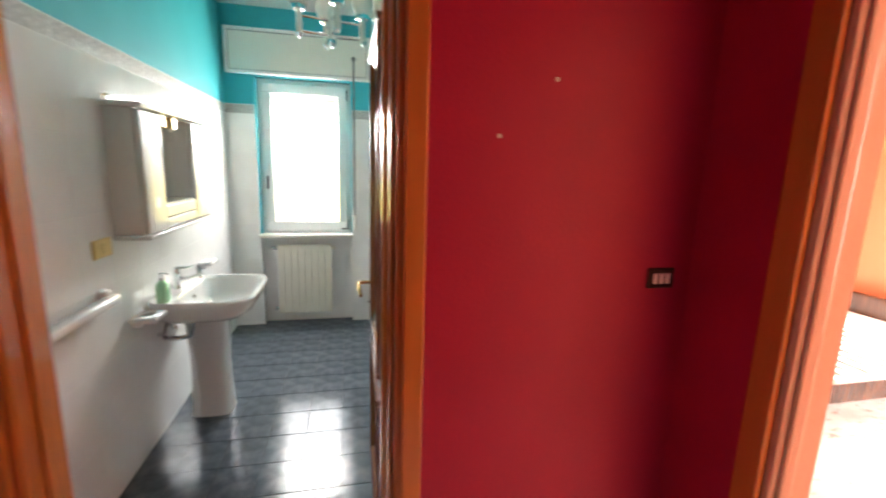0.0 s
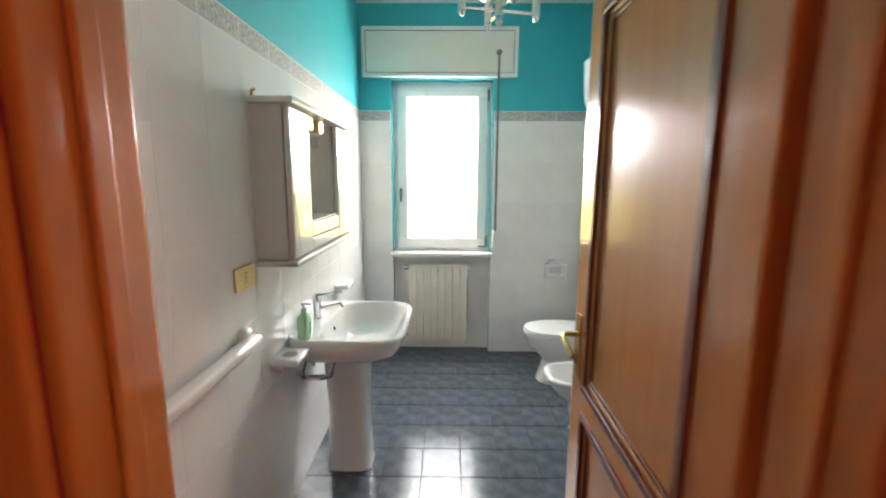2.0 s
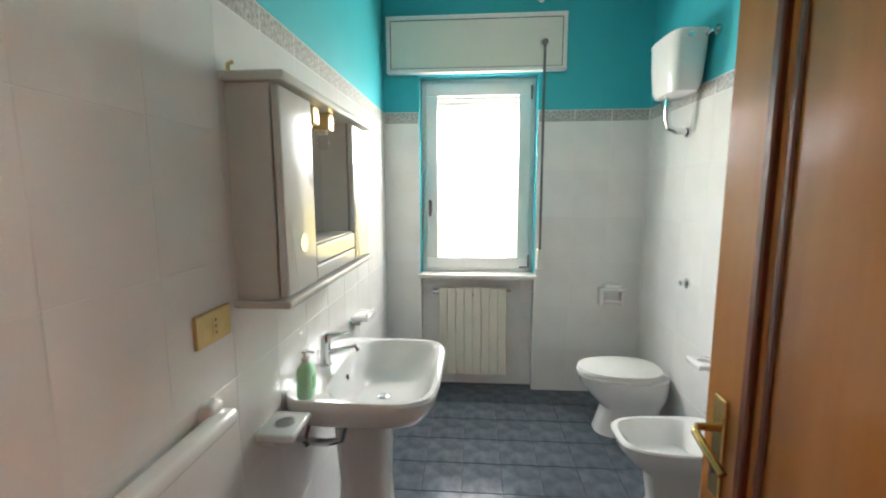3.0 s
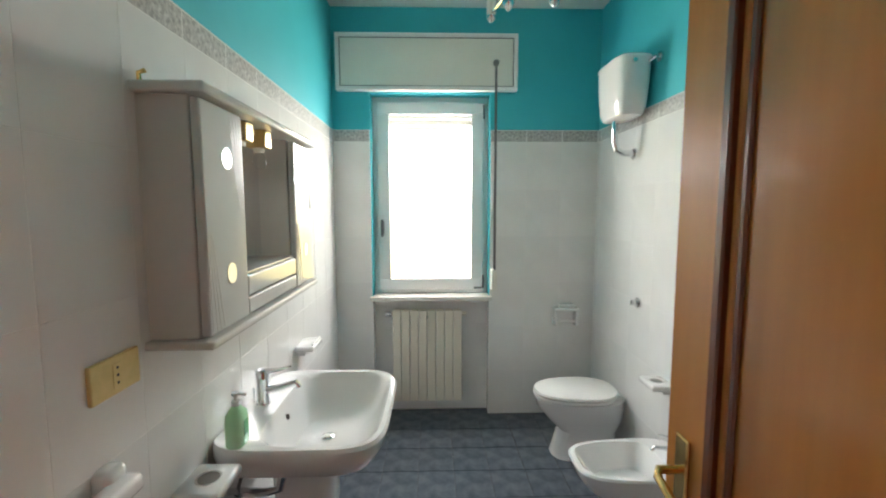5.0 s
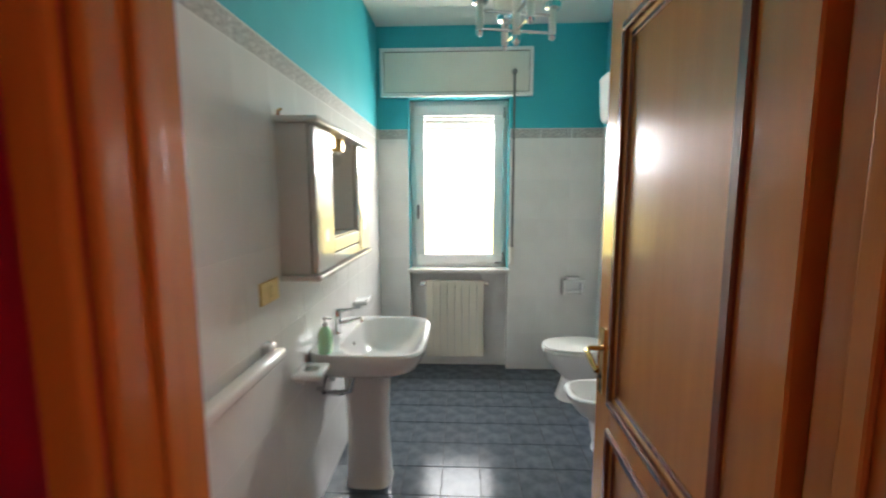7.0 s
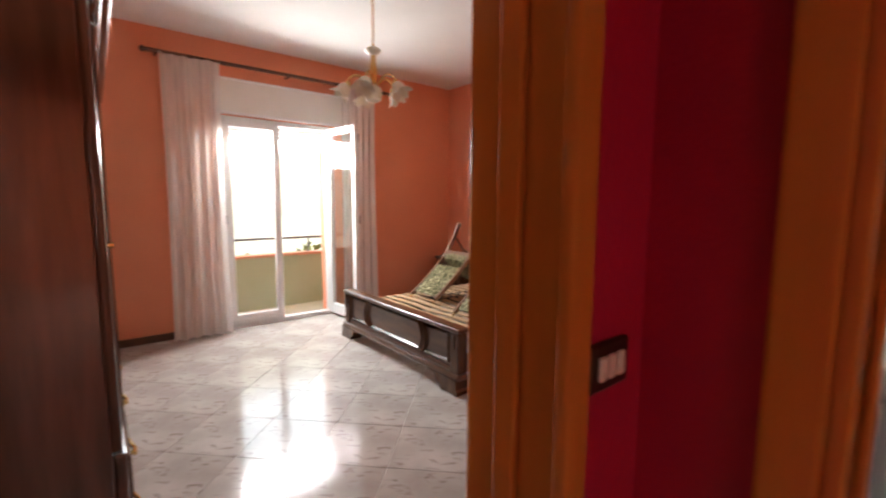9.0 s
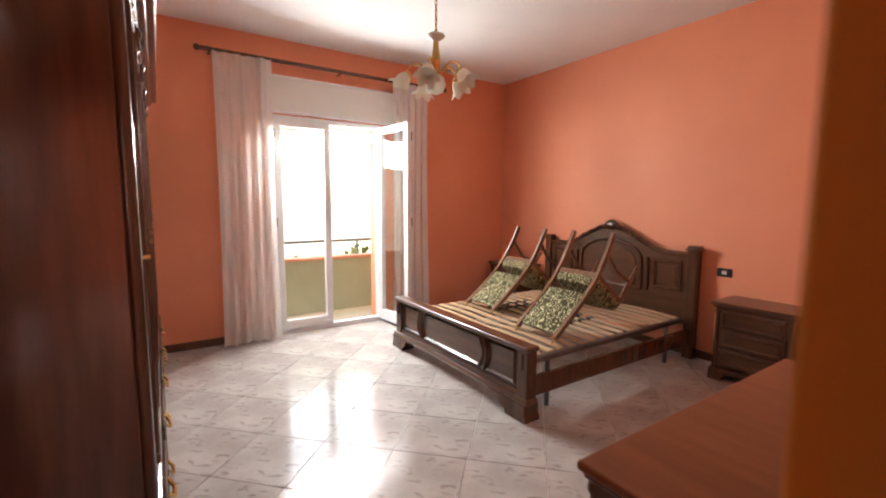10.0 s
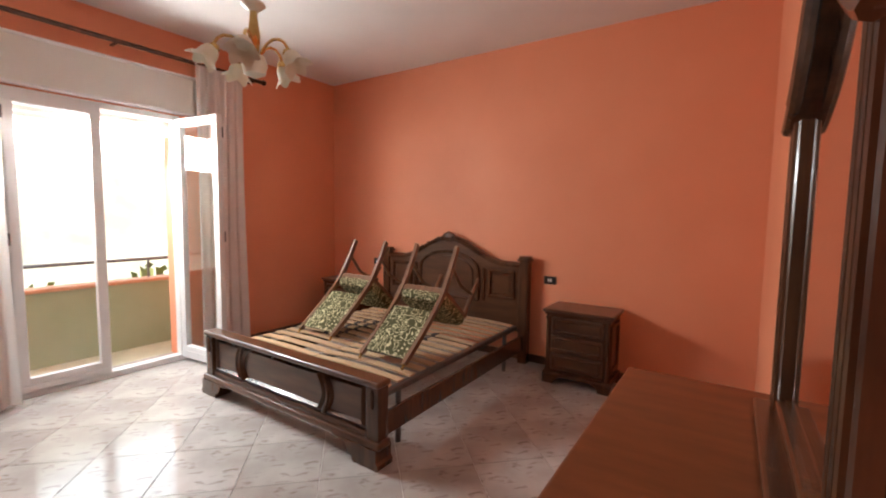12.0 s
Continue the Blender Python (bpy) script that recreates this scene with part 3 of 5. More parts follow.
for k in range(18):
    x = FX0 + 0.10 + k * (FX1 - FX0 - 0.2) / 17
    part("slot", box((x - 0.009, 4.8645, 2.190), (x + 0.009, 4.8665, 2.200)), PVC, sh)

rb = thing("shutter_box", (-0.34, 4.66, 2.45), "cream wooden shutter box above the bathroom window", "shutter box", kind="structure")
part("panel", box((-0.955, 4.635, 2.46), (0.285, 4.680, 2.80), 0.004), CREAM, rb)
part("trim", picture_frame(-0.985, 2.432, 0.312, 2.825, 0.028, 1, 4.622, 4.68), PVC, rb)
# shade of the gap around the panel, put in as a dark strip
part("dark_gap", picture_frame(-0.957, 2.460, 0.284, 2.797, 0.006, 1, 4.630, 4.636), METAL, rb)
st = thing("shutter_strap", (0.155, 4.62, 1.0), "grey shutter pull strap beside the window", "strap")
part("belt", box((0.146, 4.612, 1.13), (0.164, 4.615, 2.62)), METAL, st)
part("guide", disc(0.022, 0.014, (0.155, 4.622, 2.62), 90), METAL, st)
part("winder", box((0.135, 4.61, 0.985), (0.175, 4.68, 1.14), 0.006, None, 2), CREAM, st)

# ---- bathroom things ----
rad = thing("radiator", (-0.34, 4.73, 0.10), "ivory column radiator in the recess under the window", "radiator")
for k in range(8):
    x = -0.575 + k * 0.066
    bm = box((x - 0.031, 4.662, 0.115), (x + 0.031, 4.672, 0.825), 0.008, None, 2)
    box((x - 0.006, 4.672, 0.13), (x + 0.006, 4.735, 0.81), 0.002, bm)
    box((x - 0.028, 4.735, 0.12), (x + 0.028, 4.742, 0.82), 0.003, bm)
    part("fin", bm, RADW, rad)
for z in (0.16, 0.79):
    part("pipe", tube([(-0.635, 4.70, z), (-0.07, 4.70, z)], 0.014), RADW, rad, smooth=True)
part("valve", tube([(-0.66, 4.70, 0.79), (-0.615, 4.70, 0.79)], 0.02), CHROME, rad, smooth=True)
part("plug", tube([(-0.075, 4.70, 0.79), (-0.045, 4.70, 0.79)], 0.017), RADW, rad, smooth=True)
part("plug", tube([(-0.65, 4.70, 0.16), (-0.62, 4.70, 0.16)], 0.017), CHROME, rad, smooth=True)
part("bracket", box((-0.36, 4.742, 0.74), (-0.33, 4.782, 0.77)), METAL, rad)

# basin: rim a squared oval from the wall, hollow bowl, tapering underside
basin = thing("washbasin", (-0.78, 3.09, 0.0), "white porcelain washbasin on a pedestal", "washbasin")
cy, ry = 3.09, 0.345


def ring(z, x0, x1, r, power=5.0, n=44):
    return oval((x0 + x1) / 2, cy, z, (x1 - x0) / 2, r, power, n)


bm = loft([ring(0.655, -0.98, -0.62, 0.15, 3), ring(0.69, -1.04, -0.56, 0.24, 3.5), ring(0.745, -1.045, -0.495, 0.325, 4.5), ring(0.80, -1.045, -0.468, ry, 5),
           ring(0.832, -1.045, -0.462, ry, 5), ring(0.842, -1.043, -0.470, ry - 0.008, 5), ring(0.842, -0.895, -0.488, ry - 0.03, 5), ring(0.826, -0.885, -0.502, ry - 0.045, 4.5),
           ring(0.75, -0.865, -0.54, ry - 0.10, 4), ring(0.70, -0.83, -0.60, ry - 0.18, 3)])
bowl = part("bowl", bm, PORC, basin, smooth=True)
part("drain", lathe([(0.026, 0), (0.026, 0.004), (0.016, 0.007)], (-0.72, cy, 0.701), 20), CHROME, basin)
part("overflow", disc(0.011, 0.004, (-0.874, cy, 0.785), 0, 75), BLACK, basin)
bm = loft([oval(-0.80, cy, 0.0, 0.125, 0.105, 4), oval(-0.80, cy, 0.03, 0.118, 0.10, 4), oval(-0.80, cy, 0.35, 0.108, 0.092, 3.5), oval(-0.80, cy, 0.62, 0.125, 0.11, 3.5), oval(-0.80, cy, 0.685, 0.15, 0.14, 3.5)])
part("pedestal", bm, PORC, basin, smooth=True)
tap = thing("mixer_tap", (-0.965, cy, 0.842), "chrome single lever mixer tap on the basin", "tap")
part("body", lathe([(0.027, 0.0), (0.024, 0.012), (0.022, 0.07), (0.025, 0.085), (0.025, 0.125), (0.018, 0.135)], (-0.965, cy, 0.842), 24), CHROME, tap, smooth=True)
part("spout", tube([(-0.955, cy, 0.895), (-0.90, cy, 0.905), (-0.835, cy, 0.925), (-0.825, cy, 0.905)], 0.012, 12, radii=[0.016, 0.013, 0.011, 0.011]), CHROME, tap, smooth=True)
part("lever", tube([(-0.965, cy, 0.968), (-0.90, cy, 0.975), (-0.855, cy, 0.988)], 0.007, 10, radii=[0.014, 0.007, 0.005]), CHROME, tap, smooth=True)
part("rod", tube([(-1.0, cy, 0.845), (-1.0, cy, 0.905)], 0.004, 8), CHROME, tap, smooth=True)
pb = thing("soap_bottle", (-0.935, 2.80, 0.842), "green plastic liquid soap bottle with a pale pump", "bottle")
part("bottle", loft([oval(-0.935, 2.80, z, a, b, 3, 24) for z, a, b in ((0.842, 0.026, 0.036), (0.85, 0.029, 0.040), (0.93, 0.029, 0.040), (0.965, 0.027, 0.036), (0.985, 0.016, 0.018), (0.995, 0.012, 0.012))]), GREENB, pb, smooth=True)
part("pump", lathe([(0.013, 0), (0.013, 0.018), (0.005, 0.02), (0.005, 0.038), (0.012, 0.04), (0.012, 0.05)], (-0.935, 2.80, 0.995), 16), PLASTIC, pb, smooth=True)
part("nozzle", tube([(-0.935, 2.80, 1.04), (-0.90, 2.80, 1.036)], 0.005, 8), PLASTIC, pb, smooth=True)
part("label_mark", box((-0.9065, 2.785, 0.88), (-0.9045, 2.815, 0.94), 0.001), shade("bottle_print", (0.10, 0.42, 0.16), 0.4, color2=(0.14, 0.46, 0.2), scale=20), pb)
pb.scale = (1.0, 1.0, 0.84)
trap = thing("basin_waste_pipe", (-0.93, cy, 0.45), "chrome waste pipe and valves under the basin", "pipe")
part("trap", tube([(-0.85, 2.98, 0.66), (-0.87, 2.97, 0.57), (-0.93, 2.97, 0.555), (-1.045, 2.97, 0.56)], 0.016, 12), CHROME, trap, smooth=True)
for y in (2.90, 3.06):
    v = part("valve", tube([(-1.045, y, 0.61), (-0.985, y, 0.61)], 0.012, 10), CHROME, trap, smooth=True)
    part("hose", tube([(-0.99, y, 0.61), (-0.985, y, 0.63), (-0.975, y + 0.02, 0.68)], 0.006, 8), METAL, v, smooth=True)
    part("knob", tube([(-0.99, y, 0.585), (-0.99, y, 0.60)], 0.014, 10), CHROME, v, smooth=True)


def soap_dish(name, m, hole, label, w=0.155, d=0.13):
    """A porcelain wall shelf; its back lies on y = 0 and it reaches to -y."""
    s = thing(name, (0, 0, 0), label, "soap dish", "porcelain bathroom fittings")
    part("tray", box((-w / 2, -d, 0), (w / 2, 0, 0.030), 0.010, None, 3), PORC, s, smooth=True)
    part("bracket", box((-w / 2 + 0.03, -0.05, -0.03), (w / 2 - 0.03, 0, 0.002), 0.008, None, 2), PORC, s)
    if hole:
        part("cup_ring", lathe([(0.030, 0.030), (0.035, 0.033), (0.037, 0.030)], (0, -d * 0.52, 0.0), 24), PORC, s, smooth=True)
        # solid disc whose grey holds the shade of the hole, no opening
        part("cup_hole", lathe([(0.030, 0.0), (0.030, 0.0312)], (0, -d * 0.52, 0.0), 24), shade("hole_shadow", (0.25, 0.24, 0.23), 0.6, color2=(0.3, 0.29, 0.28), scale=20), s)
    else:
        part("lip", box((-w / 2 + 0.01, -d + 0.004, 0.028), (w / 2 - 0.01, -d + 0.016, 0.042), 0.005, None, 2), PORC, s)
    s.matrix_basis = m
    return s


soap_dish("soap_dish", pose(-1.022, 2.655, 0.79, 0, 0, 90), True, "white porcelain cup holder on the tiled wall beside the basin")
soap_dish("soap_dish", pose(-1.022, 3.74, 0.85, 0, 0, 90), False, "white porcelain soap dish on the tiled wall beyond the basin", 0.17, 0.10)
soap_dish("soap_dish", pose(0.930, 3.62, 0.66, 0, 0, -90), True, "white porcelain cup holder on the wall above the bidet", 0.15, 0.12)

tb = thing("towel_bar", (-1.0, 2.12, 1.0), "white porcelain towel bar on the tiled wall", "towel bar")
part("bar", box((-1.005, 1.80, 0.972), (-0.950, 2.390, 1.014), 0.012, None, 3), PORC, tb, smooth=True)
for y in (1.78, 2.33):
    part("bracket", box((-1.045, y, 0.955), (-0.985, y + 0.065, 1.040), 0.018, None, 3), PORC, tb, smooth=True)
sp = thing("wall_socket", (-1.045, 2.41, 1.225), "brushed gold socket plate on the tiled wall", "socket")
part("plate", box((-1.024, 2.338, 1.182), (-1.012, 2.488, 1.268), 0.003, None, 2), GOLDP, sp)
part("insert", box((-1.014, 2.400, 1.197), (-1.0105, 2.426, 1.253), 0.001), GOLDP, sp)
for z in (1.208, 1.225, 1.242):
    part("socket_hole", box((-1.012, 2.410, z - 0.003), (-1.0098, 2.416, z + 0.003)), BLACK, sp)

cab = thing("mirror_cabinet", (-0.95, 3.02, 1.25), "white bathroom mirror cabinet with two grooved doors", "mirror cabinet")
CY0, CY1, CZ0, CZ1, CXF = 2.535, 3.50, 1.262, 1.872, -0.868
for y0, y1 in ((CY0 + 0.012, CY0 + 0.242), (CY1 - 0.242, CY1 - 0.012)):
    part("body", box((-1.043, y0, CZ0), (-0.897, y1, CZ1), 0.003), CABSIDE, cab)
    d = part("door", box((-0.892, y0 - 0.004, CZ0 + 0.006), (CXF, y1 + 0.002, CZ1 - 0.008), 0.006, None, 2), LACQ, cab)
    for zz in (1.415, 1.73):
        part("round_inlay", disc(0.029, 0.003, (CXF - 0.001, (y0 + y1) / 2 + 0.01, zz), 0, 90, 24), SATIN, d, "round satin silver inlay")
    for k in range(4):
        q = 0.020 * k
        part("groove", slab([(y0 + 0.010 + q, CZ0 + 0.015), (y0 + 0.0135 + q, CZ0 + 0.015), (y0 + 0.004 + q * 0.4, CZ0 + 0.27), (y0 + 0.0005 + q * 0.4, CZ0 + 0.27)], 0, CXF - 0.002, CXF + 0.0008), CABSIDE, d)
        part("groove", slab([(y1 - 0.010 - q * 0.4, CZ1 - 0.28), (y1 - 0.0065 - q * 0.4, CZ1 - 0.28), (y1 - 0.020 - q, CZ1 - 0.012), (y1 - 0.0235 - q, CZ1 - 0.012)], 0, CXF - 0.002, CXF + 0.0008), CABSIDE, d)
m0, m1 = CY0 + 0.245, CY1 - 0.245
part("back_mirror", box((-1.018, m0, 1.40), (-1.012, m1, CZ1 - 0.01)), MIRROR, cab, "mirror set back between the doors")
part("back_panel", box((-1.043, m0, CZ0), (-1.037, m1, CZ1)), CABSIDE, cab)
part("drawer_box", box((-1.03, m0 + 0.004, CZ0 + 0.006), (-0.897, m1 - 0.004, 1.392), 0.003), CABSIDE, cab)
part("shelf", box((-1.03, m0 + 0.002, 1.392), (-0.880, m1 - 0.002, 1.400), 0.002), LACQ, cab)
for z0, z1 in ((CZ0 + 0.008, 1.322), (1.326, 1.391)):
    part("drawer_front", box((-0.894, m0 + 0.004, z0), (CXF - 0.002, m1 - 0.004, z1), 0.006, None, 2), LACQ, cab)
part("top", box((-1.045, CY0 - 0.012, CZ1), (-0.845, CY1 + 0.012, CZ1 + 0.026), 0.008, None, 2), LACQ, cab)
part("bottom", box((-1.045, CY0 - 0.012, CZ0 - 0.022), (-0.852, CY1 + 0.012, CZ0), 0.007, None, 2), LACQ, cab)
for y in (2.90, 3.06):
    lb = part("lamp_block", box((-0.965, y - 0.03, CZ1 - 0.062), (-0.895, y + 0.03, CZ1), 0.004), GOLDP, cab, "gilt bulb holder")
    part("socket", lathe([(0.018, 0), (0.018, 0.014)], (-0.93, y, CZ1 - 0.076), 16), CREAM, lb)
    part("bulb", lathe([(0.002, 0), (0.015, 0.004), (0.024, 0.018), (0.024, 0.032), (0.016, 0.052), (0.013, 0.06)], (-0.93, y, CZ1 - 0.136), 20), glass("bulb_glass", (0.95, 0.95, 0.95), 0.02, 0.07), lb, smooth=True)
part("hook", tube([(-1.01, 2.55, 1.895), (-1.01, 2.55, 1.92), (-0.995, 2.55, 1.925)], 0.006, 8), BRASS, cab, smooth=True)


def toilet_shape(name, cx, cyy, is_bidet, label):
    """Bowl facing -x, standing away from the wall at +x."""
    t = thing(name, (cx, cyy, 0), label, "bidet" if is_bidet else "toilet")
    top, n = 0.385, 40

    def egg(z, x0, x1, r, pw=2.4):
        pts = []
        for p in oval((x0 + x1) / 2, cyy, z, (x1 - x0) / 2, r, pw, n):
            k = (p[0] - x0) / (x1 - x0)
            pts.append((p[0], cyy + (p[1] - cyy) * (0.86 + 0.22 * k), z))
        return pts
    x0, x1 = cx - 0.30, cx + 0.27
    if is_bidet:
        sec = [egg(0, cx - 0.13, cx + 0.20, 0.105, 3), egg(0.03, cx - 0.12, cx + 0.20, 0.10, 3), egg(0.20, cx - 0.15, cx + 0.22, 0.11, 3), egg(0.27, cx - 0.24, x1 - 0.02, 0.155, 3),
               egg(0.34, x0 + 0.01, x1, 0.182, 3.4), egg(top - 0.008, x0, x1, 0.188, 3.6), egg(top, x0 + 0.008, x1, 0.182, 3.6), egg(top, x0 + 0.03, x1 - 0.14, 0.158, 3.6),
               egg(top - 0.015, x0 + 0.04, x1 - 0.15, 0.148, 3.2), egg(0.27, x0 + 0.12, x1 - 0.19, 0.10, 3)]
        part("bowl", loft(sec), PORC, t, smooth=True)
        tp = thing("bidet_tap", (cx + 0.19, cyy, top), "chrome mixer tap on the bidet", "tap")
        part("body", lathe([(0.024, 0), (0.022, 0.06), (0.023, 0.095), (0.015, 0.10)], (cx + 0.19, cyy, top), 20), CHROME, tp, smooth=True)
        part("spout", tube([(cx + 0.185, cyy, top + 0.045), (cx + 0.10, cyy, top + 0.055), (cx + 0.085, cyy, top + 0.04)], 0.011, 12), CHROME, tp, smooth=True)
        part("lever", tube([(cx + 0.19, cyy, top + 0.10), (cx + 0.12, cyy, top + 0.118)], 0.006, 8), CHROME, tp, smooth=True)
        part("drain", lathe([(0.02, 0), (0.02, 0.004)], (cx - 0.05, cyy, 0.271), 16), CHROME, t)
    else:
        sec = [egg(0, cx - 0.19, cx + 0.22, 0.135, 3), egg(0.03, cx - 0.18, cx + 0.22, 0.13, 3), egg(0.17, cx - 0.14, cx + 0.22, 0.115, 3), egg(0.25, cx - 0.22, x1 - 0.01, 0.15, 2.6),
               egg(0.33, x0 + 0.015, x1, 0.178), egg(top, x0, x1, 0.186), egg(top + 0.004, x0 + 0.02, x1 - 0.02, 0.17)]
        part("bowl", loft(sec), PORC, t, smooth=True)
        part("seat", loft([egg(top + 0.008, x0 - 0.002, x1 - 0.06, 0.186), egg(top + 0.012, x0 - 0.006, x1 - 0.055, 0.19), egg(top + 0.024, x0 - 0.004, x1 - 0.055, 0.188), egg(top + 0.026, x0 + 0.01, x1 - 0.07, 0.178)]), PLASTIC, t, smooth=True)
        part("lid", loft([egg(top + 0.031, x0 + 0.004, x1 - 0.05, 0.184), egg(top + 0.036, x0 - 0.002, x1 - 0.045, 0.19), egg(top + 0.048, x0 + 0.004, x1 - 0.05, 0.184), egg(top + 0.055, x0 + 0.04, x1 - 0.09, 0.15)]), PLASTIC, t, smooth=True)
        for s in (-0.07, 0.07):
            part("hinge", tube([(x1 - 0.055, cyy + s - 0.02, top + 0.02), (x1 - 0.055, cyy + s + 0.02, top + 0.02)], 0.012, 10), PLASTIC, t, smooth=True)
        part("pipe", tube([(x1 - 0.02, cyy, 0.33), (0.932, cyy, 0.33)], 0.03, 16), PLASTIC, t, smooth=True)
        part("bolt", lathe([(0.008, 0), (0.008, 0.01)], (cx + 0.1, cyy - 0.115, 0.0), 10), CHROME, t)
    return t


toilet_shape("toilet", 0.655, 4.14, False, "white porcelain toilet with a closed seat")
toilet_shape("bidet", 0.665, 3.42, True, "white porcelain bidet beside the toilet")
cis = thing("high_cistern", (0.81, 4.06, 2.1), "white high wall cistern with a chrome flush pipe", "cistern")
bm = loft([oval(0.825, 4.06, z, rx, r, 4, 36) for z, rx, r in ((2.115, 0.06, 0.13), (2.122, 0.075, 0.15), (2.16, 0.088, 0.172), (2.30, 0.098, 0.188), (2.42, 0.100, 0.194))])
part("tank", bm, PORC, cis, smooth=True)
part("lid", loft([oval(0.825, 4.06, z, rx, r, 4, 36) for z, rx, r in ((2.42, 0.103, 0.197), (2.432, 0.103, 0.197), (2.440, 0.095, 0.185))]), PORC, cis, smooth=True)
part("flush_pipe", tube([(0.80, 4.09, 2.118), (0.80, 4.09, 2.00), (0.815, 4.09, 1.945), (0.86, 4.09, 1.925), (0.932, 4.09, 1.92)], 0.019, 12), CHROME, cis, smooth=True)
part("rosette", tube([(0.918, 4.09, 1.92), (0.932, 4.09, 1.92)], 0.032, 18), CHROME, cis, smooth=True)
part("button", tube([(0.80, 3.868, 2.395), (0.80, 3.85, 2.395)], 0.012, 12), CHROME, cis, smooth=True)
v = part("inlet", tube([(0.932, 3.83, 2.405), (0.90, 3.83, 2.405), (0.885, 3.87, 2.395)], 0.010, 10), CHROME, cis, smooth=True)
part("rosette", tube([(0.932, 3.83, 2.405), (0.918, 3.83, 2.405)], 0.027, 16), CHROME, v, smooth=True)
kn = thing("wall_valve", (0.92, 3.97, 1.03), "chrome stop valve knob on the tiled wall", "valve")
part("rosette", tube([(0.931, 3.97, 1.03), (0.920, 3.97, 1.03)], 0.030, 18), CHROME, kn, smooth=True)
part("knob", tube([(0.92, 3.97, 1.03), (0.90, 3.97, 1.03), (0.885, 3.97, 1.03)], 0.015, 14, radii=[0.012, 0.017, 0.014]), CHROME, kn, smooth=True)
tph = thing("paper_holder", (0.70, 4.64, 0.78), "white porcelain toilet paper holder on the wall", "paper holder", "porcelain bathroom fittings")
part("backplate", box((0.615, 4.655, 0.72), (0.785, 4.681, 0.85), 0.008, None, 2), PORC, tph)
part("hood", box((0.605, 4.585, 0.825), (0.795, 4.668, 0.852), 0.010, None, 3), PORC, tph)
part("crest", box((0.64, 4.60, 0.85), (0.76, 4.668, 0.878), 0.010, None, 3), PORC, tph)
for x in (0.610, 0.765):
    part("arm", box((x, 4.59, 0.715), (x + 0.026, 4.668, 0.83), 0.008, None, 2), PORC, tph)
part("roller", tube([(0.63, 4.615, 0.745), (0.77, 4.615, 0.745)], 0.012, 12), PLASTIC, tph, smooth=True)

lampb = thing("ceiling_lamp", (-0.0, 3.22, CEIL), "chrome ceiling lamp with opal glass globes", "ceiling lamp")
LX, LY = 0.0, 3.25
part("rose", lathe([(0.05, -0.04), (0.055, -0.02), (0.055, 0.0)], (LX, LY, CEIL), 20), CHROME, lampb, smooth=True)
part("stem", tube([(LX, LY, CEIL - 0.03), (LX, LY, 2.415)], 0.022, 16), OPAL, lampb, smooth=True)
part("finial", lathe([(0.006, -0.03), (0.018, -0.015), (0.024, 0.0), (0.024, 0.02)], (LX, LY, 2.405), 16), CHROME, lampb, smooth=True)
for k in range(4):
    a = radians(180 + 90 * k + 12)
    ax, ay = LX + 0.20 * math.cos(a), LY + 0.20 * math.sin(a)
    for z in (2.450, 2.540):
        part("arm", tube([(LX, LY, z), (ax, ay, z)], 0.008, 8), CHROME, lampb, smooth=True)
    s = part("holder", tube([(ax, ay, 2.435), (ax, ay, 2.575)], 0.020, 14), OPAL, lampb, smooth=True)
    part("cup", lathe([(0.02, -0.02), (0.04, -0.012), (0.045, 0.012)], (ax, ay, 2.587), 18), CHROME, s, smooth=True)
    part("tip", lathe([(0.004, -0.02), (0.018, -0.008), (0.022, 0.008)], (ax, ay, 2.430), 14), CHROME, s, smooth=True)
    part("globe", lathe([(0.038, 0), (0.058, 0.022), (0.068, 0.058), (0.064, 0.10), (0.045, 0.132), (0.015, 0.146)], (ax, ay, 2.597), 22), OPAL, s, smooth=True)

# ---- balcony door ----
bd = thing("balcony_door", (-5.62, 2.34, 0), "white glazed balcony door with one leaf standing open", "door", kind="structure")
part("door_frame", picture_frame(PY0, 0.0, PY1, PZ1, 0.05, 0, -5.69, -5.60), PVC, bd)


def glazed_leaf(y0, y1, x0, x1, name, gl, handle):
    lf = part(name, picture_frame(y0, 0.03, y1, PZ1 - 0.035, 0.07, 0, x0, x1), PVC, bd)
    part("kick_rail", box((x0, y0 + 0.07, 0.10), (x1, y1 - 0.07, 0.15), 0.004), PVC, lf)
    p = part("pane", box(((x0 + x1) / 2 - 0.004, y0 + 0.07, 0.15), ((x0 + x1) / 2 + 0.004, y1 - 0.07, PZ1 - 0.105)), gl, lf)
    p.visible_shadow = False
    if handle:
        part("lever", box((x1, y1 - 0.045, 0.98), (x1 + 0.03, y1 - 0.025, 1.12), 0.005), METAL, lf, "dark window handle")
    for z in (0.18, 1.15, 2.05):
        part("hinge", tube([(x1, y0 + 0.004, z), (x1, y0 + 0.004, z + 0.09)], 0.009, 8), METAL, lf)
    return lf


glazed_leaf(PY0 + 0.035, 2.345, -5.655, -5.60, "fixed_leaf", GLASS, False)
lf = glazed_leaf(-0.60, 0.0, -0.027, 0.027, "open_leaf", LEAFGLASS, False)
